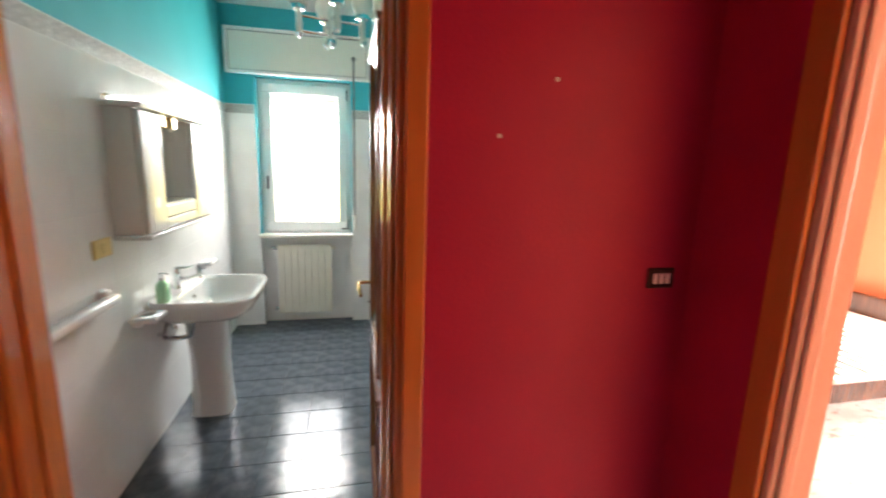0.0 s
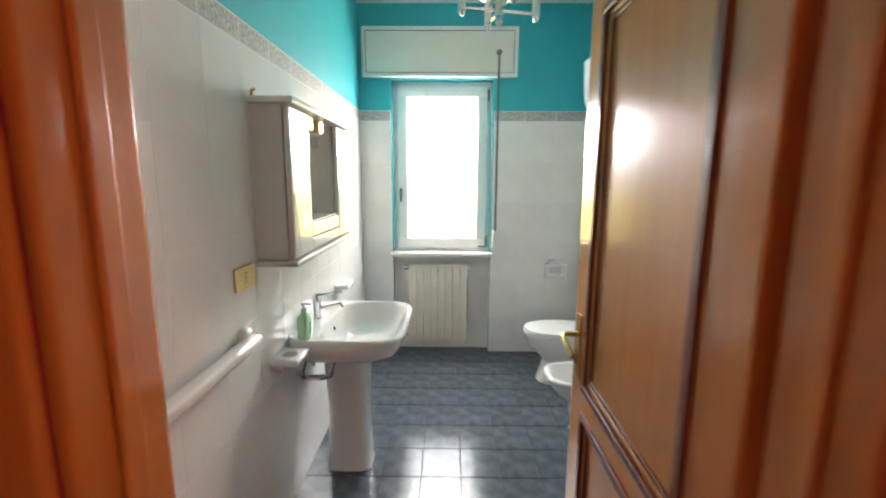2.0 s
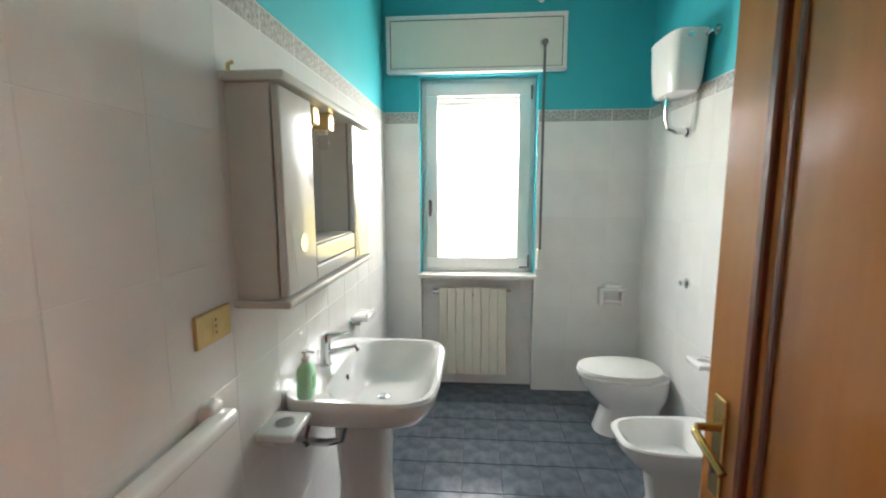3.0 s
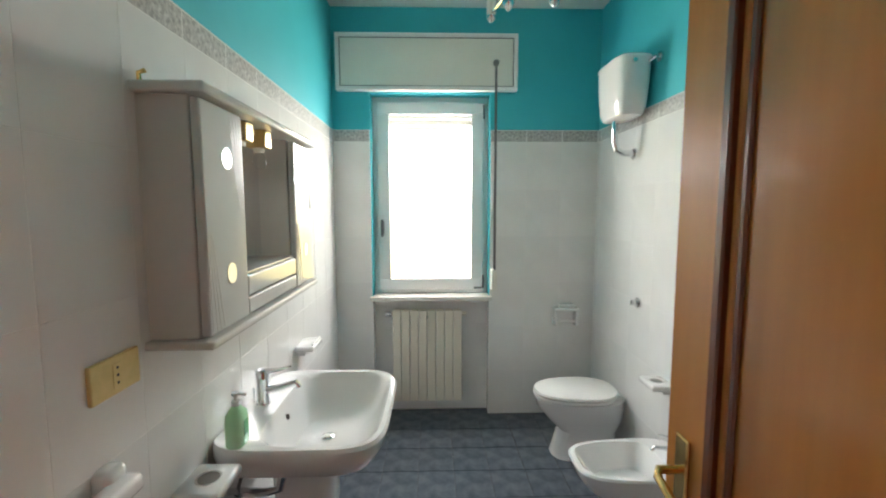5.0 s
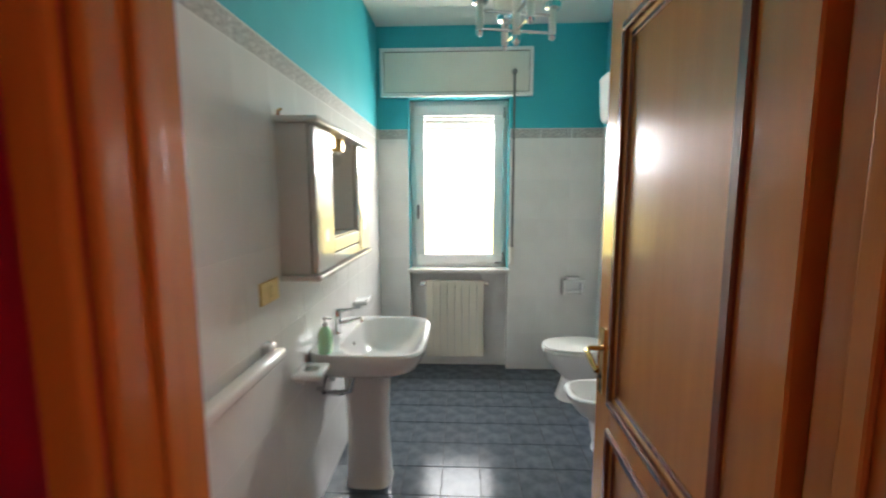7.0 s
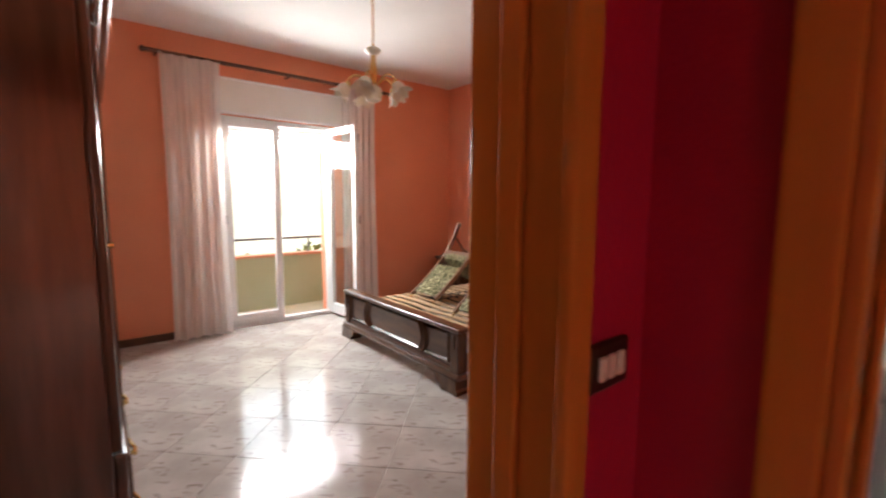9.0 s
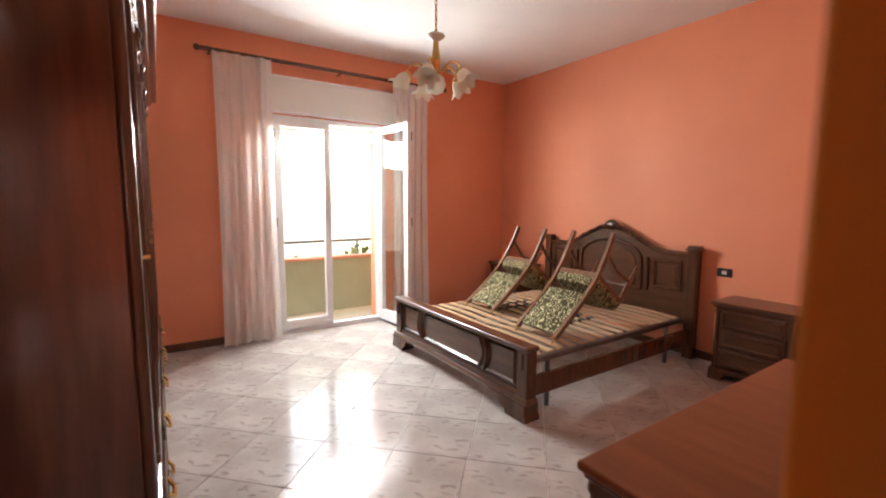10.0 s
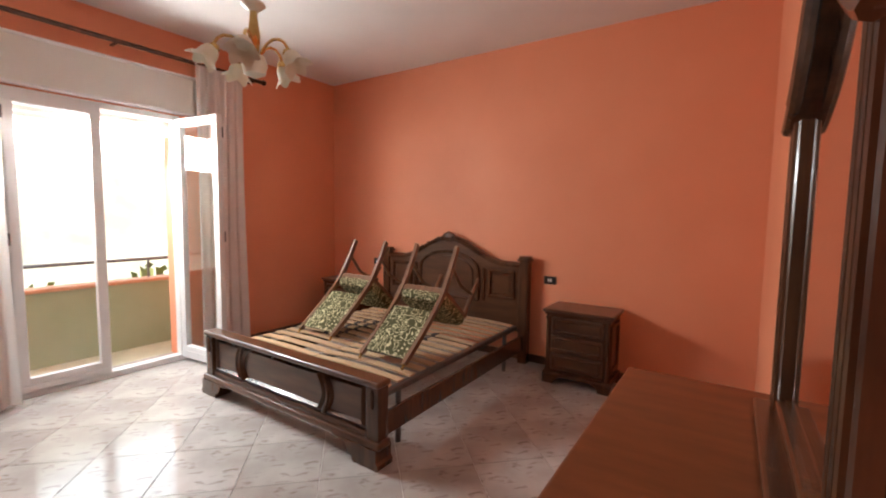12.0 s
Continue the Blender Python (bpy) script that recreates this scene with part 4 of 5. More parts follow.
# the open leaf turns about its hinge on the frame's far side
base = origin(bd)
lf.matrix_basis = Matrix.Translation(Vector((-5.60, PY1 - 0.02, 0)) - base) @ pose(0, 0, 0, 0, 0, 96) @ Matrix.Translation(base)
h = part("handle", box((-0.03, -0.592, 1.0), (0.05, -0.57, 1.11), 0.006), METAL, lf, "dark lever handle")
h.matrix_basis = Matrix.Identity(4)
sb = thing("balcony_shutter_box", (-5.6, 2.45, 2.3), "cream wooden shutter box above the balcony door", "shutter box", kind="structure")
part("panel", box((-5.62, 1.70, 2.32), (-5.575, 3.19, 2.64), 0.004), CREAM, sb)
part("trim", picture_frame(1.68, 2.295, 3.21, 2.66, 0.025, 0, -5.62, -5.565), PVC, sb)
part("strap_guide", box((-5.575, 3.11, 2.36), (-5.555, 3.135, 2.50), 0.004), METAL, sb)
sh = thing("balcony_roller_shutter", (-5.75, 2.34, 2.1), "cream slatted roller shutter rolled up above the balcony door", "shutter", kind="structure")
for k in range(4):
    part("slat", box((-5.765, PY0, 2.10 + 0.045 * k), (-5.752, PY1, 2.142 + 0.045 * k), 0.004), CREAM, sh)
for k in range(26):
    y = PY0 + 0.06 + k * (PY1 - PY0 - 0.12) / 25
    part("slot", box((-5.7525, y - 0.008, 2.127), (-5.7505, y + 0.008, 2.134)), PVC, sh)

rod = thing("curtain_rod", (-5.53, 2.4, 2.78), "dark turned wooden curtain rod", "curtain rod")
part("pole", tube([(-5.52, 1.14, 2.775), (-5.52, 3.75, 2.775)], 0.018, 12), WALNUT, rod, smooth=True)
for y in (1.12, 3.77):
    part("finial", lathe([(0.004, -0.03), (0.026, -0.012), (0.026, 0.012), (0.004, 0.03)], (-5.52, y, 2.775), 14), WALNUT, rod, smooth=True)
for y in (1.22, 2.45, 3.65):
    part("bracket", box((-5.62, y - 0.012, 2.75), (-5.505, y + 0.012, 2.765), 0.003), WALNUT, rod)


def curtain(y0, y1, label, seed):
    rnd = random.Random(seed)
    n, rows = 96, 26
    bm = bmesh.new()
    ph = [rnd.uniform(0, 6.28) for _ in range(3)]
    grid = []
    for j in range(rows + 1):
        k = j / rows
        row = []
        for i in range(n + 1):
            s = i / n
            w = 1.0 - 0.05 * math.sin(k * 3.1) + 0.06 * k
            y = (y0 + y1) / 2 + (s - 0.5) * (y1 - y0) * w
            a = 0.014 + 0.014 * k
            x = -5.49 + a * math.sin(s * 31 + ph[0] + 0.6 * k) + 0.010 * math.sin(s * 13 + ph[1] + 1.5 * k) + 0.010 * math.sin(k * 5 + s * 7 + ph[2])
            row.append(bm.verts.new((x, y, 2.76 - k * 2.745)))
        grid.append(row)
    for a, b in zip(grid, grid[1:]):
        for i in range(n):
            bm.faces.new((a[i], a[i + 1], b[i + 1], b[i]))
    return solo("curtain", bm, SHEER, label, "curtain", "balcony door curtains", smooth=True)


curtain(1.235, 1.745, "long sheer white curtain hanging from the rod", 3)
curtain(3.04, 3.50, "long sheer white curtain gathered behind the open leaf", 4)

# ---- bed ----
X0, X1, YF, YH = -4.675, -2.875, 2.70, 4.80
bed = thing("double_bed", (-3.775, 3.75, 0), "dark carved walnut double bed without a mattress", "bed")
for x in (X0 + 0.045, X1 - 0.045):
    p = part("foot_post", box((x - 0.045, YF - 0.045, 0.10), (x + 0.045, YF + 0.045, 0.475), 0.006, None, 2), WALNUT, bed)
    part("carving", lathe([(0.006, 0), (0.016, 0.02), (0.009, 0.05), (0.018, 0.075), (0.007, 0.11)], (x, YF - 0.045, 0.33), 12), WALNUT, p, smooth=True)
    # bracket foot with a scrolled outline
    s = -1 if x > -3.7 else 1
    o = [(x - s * 0.065, 0), (x + s * 0.12, 0), (x + s * 0.13, 0.03), (x + s * 0.17, 0.05), (x + s * 0.19, 0.10), (x + s * 0.30, 0.115), (x - s * 0.055, 0.115), (x - s * 0.055, 0.045), (x - s * 0.07, 0.03)]
    part("foot", slab(o, 1, YF - 0.075, YF + 0.055), WALNUT, bed)
    q = part("head_post", box((x - 0.045, YH - 0.085, 0), (x + 0.045, YH - 0.005, 0.985), 0.006, None, 2), WALNUT, bed)
    part("cap", box((x - 0.062, YH - 0.100, 0.985), (x + 0.062, YH + 0.008, 1.008), 0.008, None, 2), WALNUT, q)
    part("cap_top", box((x - 0.052, YH - 0.090, 1.008), (x + 0.052, YH, 1.032), 0.010, None, 2), WALNUT, q)
    part("side_rail", box((x - 0.016, YF + 0.045, 0.135), (x + 0.016, YH - 0.08, 0.275), 0.005), WALNUT, bed)
part("foot_plinth", box((X0 - 0.02, YF - 0.065, 0.105), (X1 + 0.02, YF + 0.045, 0.150), 0.012, None, 2), WALNUTX, bed)
part("foot_panel", box((X0 + 0.09, YF - 0.018, 0.15), (X1 - 0.09, YF + 0.018, 0.45), 0.003), WALNUTX, bed)
part("foot_rail", box((X0 - 0.012, YF - 0.058, 0.455), (X1 + 0.012, YF + 0.058, 0.492), 0.014, None, 3), WALNUTX, bed)
part("lower_moulding", box((X0 + 0.09, YF - 0.035, 0.15), (X1 - 0.09, YF - 0.016, 0.185), 0.008, None, 2), WALNUTX, bed)


def bowed(u0, u1, z0, z1, b0, b1, w):
    """Outline ring of a panel whose short sides bow by b0 and b1; returns outer and inner loops."""
    def loop(k):
        pts = []
        for i in range(9):
            t = i / 8
            pts.append((u1 - k + b1 * math.sin(math.pi * t), z0 + k + (z1 - z0 - 2 * k) * t))
        for i in range(9):
            t = i / 8
            pts.append((u0 + k - b0 * math.sin(math.pi * t), z1 - k - (z1 - z0 - 2 * k) * t))
        return pts
    return loop(0), loop(w)


def moulded(name, u0, u1, z0, z1, b0, b1, y, d, parent, w=0.026):
    a, b = bowed(u0, u1, z0, z1, b0, b1, w)
    bm = bmesh.new()
    n = len(a)
    va = [bm.verts.new((p[0], y, p[1])) for p in a]
    vm = [bm.verts.new(((p[0] + q[0]) / 2, y - d, (p[1] + q[1]) / 2)) for p, q in zip(a, b)]
    vb = [bm.verts.new((p[0], y, p[1])) for p in b]
    for i in range(n):
        j = (i + 1) % n
        bm.faces.new((va[i], va[j], vm[j], vm[i]))
        bm.faces.new((vm[i], vm[j], vb[j], vb[i]))
        bm.faces.new((va[j], va[i], vb[i], vb[j]))
    part(name, bm, WALNUT, parent)


yy = YF - 0.018
moulded("panel_moulding", X0 + 0.12, X0 + 0.44, 0.20, 0.44, 0.0, -0.035, yy, 0.020, bed)
moulded("panel_moulding", X0 + 0.50, X1 - 0.50, 0.20, 0.44, 0.045, 0.045, yy, 0.020, bed)
moulded("panel_moulding", X1 - 0.44, X1 - 0.12, 0.20, 0.44, -0.035, 0.0, yy, 0.020, bed)
for s in (1, -1):
    xx = X0 + 0.47 if s > 0 else X1 - 0.47
    part("column", tube([(xx - s * 0.040 * math.sin(math.pi * t / 8), yy - 0.006, 0.19 + 0.26 * t / 8) for t in range(9)], 0.016, 8), WALNUT, bed, smooth=True)
# headboard with an arched crest
cx = (X0 + X1) / 2


def crest(x):
    u = abs(x - cx) / ((X1 - X0) / 2 - 0.09)
    if u > 0.78:
        return 0.945
    return 0.945 + 0.225 * (0.5 + 0.5 * math.cos(math.pi * u / 0.78)) ** 0.9


xs = [X0 + 0.09 + i * (X1 - X0 - 0.18) / 40 for i in range(41)]
part("headboard", slab([(X0 + 0.09, 0.30), (X1 - 0.09, 0.30)] + [(x, crest(x)) for x in reversed(xs)], 1, YH - 0.065, YH - 0.025), WALNUTX, bed)
part("crest_rail", loft([[(x, YH - 0.082, crest(x) - 0.022), (x, YH - 0.082, crest(x) + 0.008), (x, YH - 0.06, crest(x) + 0.026), (x, YH - 0.015, crest(x) + 0.026), (x, YH - 0.01, crest(x) - 0.022)] for x in xs]), WALNUT, bed)
rnd = random.Random(8)
for k in range(-9, 10):
    x = cx + k * 0.042
    part("carved_leaf", lathe([(0.004, -0.022), (0.019, -0.008), (0.021, 0.006), (0.006, 0.026)], (x, YH - 0.084, crest(x) - 0.002 + rnd.uniform(-0.006, 0.006)), 8), WALNUT, bed, smooth=True)
part("shell", lathe([(0.02, -0.045), (0.065, -0.02), (0.075, 0.012), (0.045, 0.045), (0.012, 0.062)], (cx, YH - 0.06, crest(cx) + 0.006), 18, None, (1.25, 0.45)), WALNUT, bed, smooth=True)
yb = YH - 0.065
for x0, x1 in ((X0 + 0.14, X0 + 0.42), (X1 - 0.42, X1 - 0.14)):
    part("panel_moulding", picture_frame(x0, 0.60, x1, 0.885, 0.026, 1, yb - 0.020, yb + 0.001), WALNUT, bed)
    part("raised_panel", box((x0 + 0.05, yb - 0.010, 0.65), (x1 - 0.05, yb + 0.001, 0.835), 0.006), WALNUTX, bed)
for x in (X0 + 0.475, X1 - 0.475):
    part("column", box((x - 0.016, yb - 0.022, 0.56), (x + 0.016, yb + 0.001, 0.89), 0.008, None, 2), WALNUT, bed)
arch = [(cx + 0.36 * math.cos(math.pi * i / 16), 0.845 + 0.185 * math.sin(math.pi * i / 16)) for i in range(17)]
ring_o = [(cx + 0.36, 0.56)] + arch + [(cx - 0.36, 0.56)]
part("arch_moulding", tube([(p[0], yb - 0.006, p[1]) for p in ring_o] + [(cx + 0.36, yb - 0.006, 0.56)], 0.015, 8), WALNUT, bed, smooth=True)
inner = [(cx + (p[0] - cx) * 0.82, 0.56 + (p[1] - 0.56) * 0.84 + 0.03) for p in ring_o]
part("arch_panel", slab(inner, 1, yb - 0.012, yb + 0.001), WALNUTX, bed)

# slatted base resting on the side rails
sbz = 0.375
sl = thing("slatted_bed_base", (-3.775, 3.75, 0.3), "steel bed base with pale beech slats", "bed base")
for x in (X0 + 0.10, cx, X1 - 0.10):
    part("tube_rail", box((x - 0.02, YF + 0.09, sbz - 0.045), (x + 0.02, YH - 0.12, sbz - 0.006), 0.006), METAL, sl)
for y in (YF + 0.09, YH - 0.14):
    part("cross_tube", box((X0 + 0.12, y, sbz - 0.045), (X1 - 0.12, y + 0.035, sbz - 0.006), 0.006), METAL, sl)
for x in (X0 + 0.10, X1 - 0.10):
    for y in (YF + 0.25, YH - 0.35):
        part("leg", tube([(x, y, 0), (x, y, sbz - 0.04)], 0.018, 10), METAL, sl, smooth=True)
slat_mesh = None
for k in range(16):
    y = YF + 0.17 + k * 0.117
    for a, b in ((X0 + 0.11, cx - 0.008), (cx + 0.008, X1 - 0.11)):
        bm = bmesh.new()
        secs = []
        for i in range(7):
            x = a + (b - a) * i / 6
            z = sbz + 0.012 * math.sin(math.pi * i / 6)
            secs.append([(x, y - 0.029, z - 0.006), (x, y + 0.029, z - 0.006), (x, y + 0.029, z + 0.006), (x, y - 0.029, z + 0.006)])
        part("slat", loft(secs), SLATW, sl)
    if 5 <= k <= 9:
        for x in (cx - 0.40, cx - 0.28, cx + 0.28, cx + 0.40):
            part("slider", box((x - 0.022, y - 0.034, sbz - 0.004), (x + 0.022, y + 0.034, sbz + 0.022), 0.003), BLACK, sl)


def chair():
    """Upright dining chair; front towards +y."""
    c = thing("dining_chair", (0, 0, 0), "wooden dining chair with green patterned upholstery, tipped over on the slats", "chair", "chairs lying on the bed")

    def post_y(z):
        return -0.20 - (0.10 * ((z - 0.45) / 0.57) ** 1.4 if z > 0.45 else 0.07 * ((0.45 - z) / 0.45) ** 1.6)
    zs = [i / 14 * 1.04 for i in range(15)]
    for s in (-1, 1):
        x = s * 0.205
        secs = [[(x - 0.015, post_y(z) - 0.020, z), (x + 0.015, post_y(z) - 0.020, z), (x + 0.015, post_y(z) + 0.020, z), (x - 0.015, post_y(z) + 0.020, z)] for z in zs]
        p = part("back_post", loft(secs), CHAIRW, c)
        part("finial", lathe([(0.010, 0), (0.013, 0.01), (0.006, 0.02), (0.012, 0.034), (0.003, 0.045)], (x, post_y(1.04), 1.04), 10), BRASS, p, smooth=True)
        part("front_leg", lathe([(0.012, 0), (0.016, 0.03), (0.012, 0.05), (0.019, 0.16), (0.022, 0.27), (0.014, 0.285), (0.021, 0.30), (0.021, 0.40)], (s * 0.20, 0.21, 0), 14), CHAIRW, c, smooth=True)
        part("side_rail", box((s * 0.20 - 0.012, -0.19, 0.36), (s * 0.20 + 0.012, 0.20, 0.41), 0.004), CHAIRW, c)
        part("stretcher", tube([(s * 0.203, -0.24, 0.16), (s * 0.20, -0.02, 0.215), (s * 0.20, 0.205, 0.17)], 0.014, 8), CHAIRW, c, smooth=True)
    part("front_rail", box((-0.19, 0.195, 0.36), (0.19, 0.22, 0.41), 0.004), CHAIRW, c)
    part("back_rail", box((-0.19, -0.215, 0.36), (0.19, -0.19, 0.41), 0.004), CHAIRW, c)
    part("seat", loft([oval(0, 0.01, z, rx, ry2, 6, 32) for z, rx, ry2 in ((0.40, 0.222, 0.222), (0.415, 0.232, 0.232), (0.45, 0.232, 0.232), (0.475, 0.215, 0.215), (0.487, 0.16, 0.16))]), BROC, c, "green brocade seat cushion", smooth=True)
    bm = bmesh.new()
    secs = []
    for i in range(9):
        z = 0.575 + i * (1.0 - 0.575) / 8
        d = 0.024 if 0 < i < 8 else 0.014
        y = post_y(z)
        secs.append([(-0.188, y - d * 0.6, z), (-0.09, y - d, z), (0.09, y - d, z), (0.188, y - d * 0.6, z), (0.188, y + d * 0.6, z), (0.09, y + d, z), (-0.09, y + d, z), (-0.188, y + d * 0.6, z)])
    part("backrest", loft(secs), BROC, c, "green brocade back pad", smooth=True)
    return c


CHAIRW = shade("chair_walnut", (0.16, 0.075, 0.035), 0.28, color2=(0.24, 0.115, 0.055), scale=5, stretch=(6, 6, 0.8), coat=0.3)


def tipped(cxx, y, z, tilt, turn):
    """Back top at (cxx, y, z), feet in the air, seat leaning towards the headboard."""
    a = radians(tilt)
    u, w = Vector((0, math.cos(a), math.sin(a))), Vector((0, math.sin(a), -math.cos(a)))
    m = Matrix(((-1, 0, 0), (0, w.y, -u.y), (0, w.z, -u.z))).to_4x4()
    m = Matrix.Rotation(radians(turn), 4, "Z") @ m
    tip = m @ Vector((0, -0.30, 1.075))
    return Matrix.Translation(Vector((cxx, y, z)) - tip * 0.94) @ m @ Matrix.Scale(0.94, 4)


ch = chair()
ch.matrix_basis = tipped(-4.125, 3.25, sbz + 0.025, 50, 0)
copy_thing(ch, tipped(-3.25, 3.09, sbz + 0.025, 51, 0) @ Matrix.Scale(1 / 0.94, 4))

# ---- nightstand and dresser ----


def chest(name, w, d, h, drawers, top_mat, label, category):
    """Back on y = 0, front towards -y, centred on x."""
    c = thing(name, (0, 0, 0), label, category)
    part("body", box((-w / 2 + 0.03, -d + 0.03, 0.09), (w / 2 - 0.03, -0.004, h - 0.035), 0.004), WALNUT, c)
    part("top", box((-w / 2, -d, h - 0.028), (w / 2, 0, h), 0.010, None, 3), top_mat, c)
    part("top_moulding", box((-w / 2 + 0.014, -d + 0.014, h - 0.048), (w / 2 - 0.014, -0.002, h - 0.028), 0.007, None, 2), WALNUT, c)
    part("plinth", box((-w / 2 + 0.008, -d + 0.008, 0.06), (w / 2 - 0.008, -0.002, 0.10), 0.010, None, 2), WALNUT, c)
    for s in (-1, 1):
        x = s * (w / 2 - 0.012)
        part("foot", slab([(x, 0), (x - s * 0.09, 0), (x - s * 0.10, 0.03), (x - s * 0.15, 0.062), (x, 0.062)], 1, -d + 0.006, -d + 0.07), WALNUT, c)
        part("foot", slab([(x, 0), (x - s * 0.09, 0), (x - s * 0.10, 0.03), (x - s * 0.15, 0.062), (x, 0.062)], 1, -0.07, -0.006), WALNUT, c)
        part("column", lathe([(0.020, 0), (0.024, 0.02), (0.015, 0.04), (0.018, (h - 0.16) / 2), (0.015, h - 0.20), (0.024, h - 0.18), (0.020, h - 0.16)], (s * (w / 2 - 0.045), -d + 0.035, 0.10), 12), WALNUT, c, smooth=True)
        part("side_panel", picture_frame(-d + 0.08, 0.15, -0.05, h - 0.09, 0.03, 0, min(s * (w / 2 - 0.031), s * (w / 2 - 0.018)), max(s * (w / 2 - 0.031), s * (w / 2 - 0.018))), WALNUT, c)
    z0, z1 = 0.115, h - 0.06
    hh = (z1 - z0) / drawers
    for k in range(drawers):
        a, b = z0 + k * hh + 0.005, z0 + (k + 1) * hh - 0.005
        dr = part("drawer", box((-w / 2 + 0.075, -d + 0.016, a), (w / 2 - 0.075, -d + 0.035, b), 0.004), WALNUTX, c)
        part("drawer_moulding", picture_frame(-w / 2 + 0.09, a + 0.014, w / 2 - 0.09, b - 0.014, 0.020, 1, -d + 0.006, -d + 0.018), WALNUT, dr)
    return c


ns = chest("nightstand", 0.575, 0.40, 0.635, 3, WALNUTX, "dark walnut nightstand with three drawers beside the bed", "nightstand")
ns.matrix_basis = pose(-2.322, RY1 - 0.016, 0)
copy_thing(ns, pose(-5.12, RY1 - 0.016, 0))
dr = chest("dresser", 1.42, 0.555, 0.72, 3, TOPW, "long dark walnut dresser with a reddish top against the wall", "dresser")
dr.matrix_basis = pose(-1.126, 2.36, 0, 0, 0, -90)
so = thing("nightstand_socket", (-2.66, 4.82, 0.5), "small beige wall socket beside the nightstand", "socket")
part("plate", box((-2.69, RY1 - 0.012, 0.52), (-2.63, RY1, 0.58), 0.004), CREAM, so)

mr = thing("dresser_mirror", (-1.15, 2.3, 0.72), "carved walnut framed mirror standing on the dresser", "mirror")
MY0, MY1 = 1.76, 2.84
part("base_rail", box((-1.215, MY0 - 0.03, 0.721), (-1.108, MY1 + 0.03, 0.765), 0.012, None, 3), WALNUT, mr)
part("lower_rail", box((-1.160, MY0 + 0.10, 0.765), (-1.110, MY1 - 0.10, 0.82), 0.010, None, 2), WALNUT, mr)
for y0, y1 in ((MY0, MY0 + 0.11), (MY1 - 0.11, MY1)):
    p = part("upright", box((-1.155, y0, 0.765), (-1.110, y1, 1.80), 0.006), WALNUT, mr)
    for f in (0.018, 0.055, 0.092):
        part("reed", tube([(-1.155, y0 + f, 0.775), (-1.155, y0 + f, 1.79)], 0.012, 8), WALNUT, p, smooth=True)


def mtop(y):
    u = abs(y - (MY0 + MY1) / 2) / ((MY1 - MY0) / 2)
    return 1.83 + 0.34 * (0.5 + 0.5 * math.cos(math.pi * min(u, 1.0)))


ys = [MY0 + i * (MY1 - MY0) / 32 for i in range(33)]
bm = loft([[(-1.172, y, mtop(y) - 0.13), (-1.172, y, mtop(y) - 0.03), (-1.155, y, mtop(y)), (-1.110, y, mtop(y)), (-1.110, y, mtop(y) - 0.13)] for y in ys])
part("crest", bm, WALNUT, mr)
part("crest_moulding", tube([(-1.172, y, mtop(y) - 0.125 + 0.02 * math.sin((y - MY0) * 14)) for y in ys], 0.020, 8), WALNUT, mr, smooth=True)
part("crest_bead", tube([(-1.172, y, mtop(y) - 0.02) for y in ys], 0.014, 8), WALNUT, mr, smooth=True)
for k in range(7):
    y = (MY0 + MY1) / 2 + (k - 3) * 0.05
    part("carving", lathe([(0.004, -0.03), (0.024, -0.01), (0.026, 0.008), (0.006, 0.035)], (-1.176, y, mtop(y) - 0.06), 8), WALNUT, mr, smooth=True)
ms = [y for y in ys if MY0 + 0.08 <= y <= MY1 - 0.08]
part("mirror_glass", slab([(ms[0], 0.81), (ms[-1], 0.81)] + [(y, mtop(y) - 0.11) for y in reversed(ms)], 0, -1.132, -1.124), MIRROR, mr, "mirror glass")
for y, s in ((MY0 - 0.015, 1), ):
    pts = []
    for i in range(22):
        a = i / 21 * 4.6
        r = 0.055 * (1 - i / 26)
        pts.append((-1.19, y + 0.06 + s * r * math.cos(a), 0.86 + r * math.sin(a)))
    part("scroll", tube(pts, 0.018, 8), WALNUT, mr, smooth=True)

# ---- wardrobe ----
wd = thing("wardrobe", (-3.72, 0.45, 0), "large dark carved wardrobe with moulded doors and lower drawers", "wardrobe")
A0, A1, AF, AH = -5.08, -2.36, 0.675, 2.10
part("carcass", box((A0, 0.075, 0.06), (A1, AF, AH), 0.004), WARDW, wd)
part("plinth", box((A0 - 0.01, 0.075, 0), (A1 + 0.008, AF + 0.045, 0.085), 0.012, None, 2), WARDW, wd)
for k, (o, z0, z1) in enumerate(((0.02, AH, AH + 0.04), (0.05, AH + 0.04, AH + 0.075), (0.085, AH + 0.075, AH + 0.12))):
    part("cornice", box((A0 - o, 0.075, z0), (A1 + 0.012 + o * 0.3, AF + 0.03 + o, z1), 0.014, None, 3), WARDW, wd)
nd = 5
dw = (A1 - A0) / nd
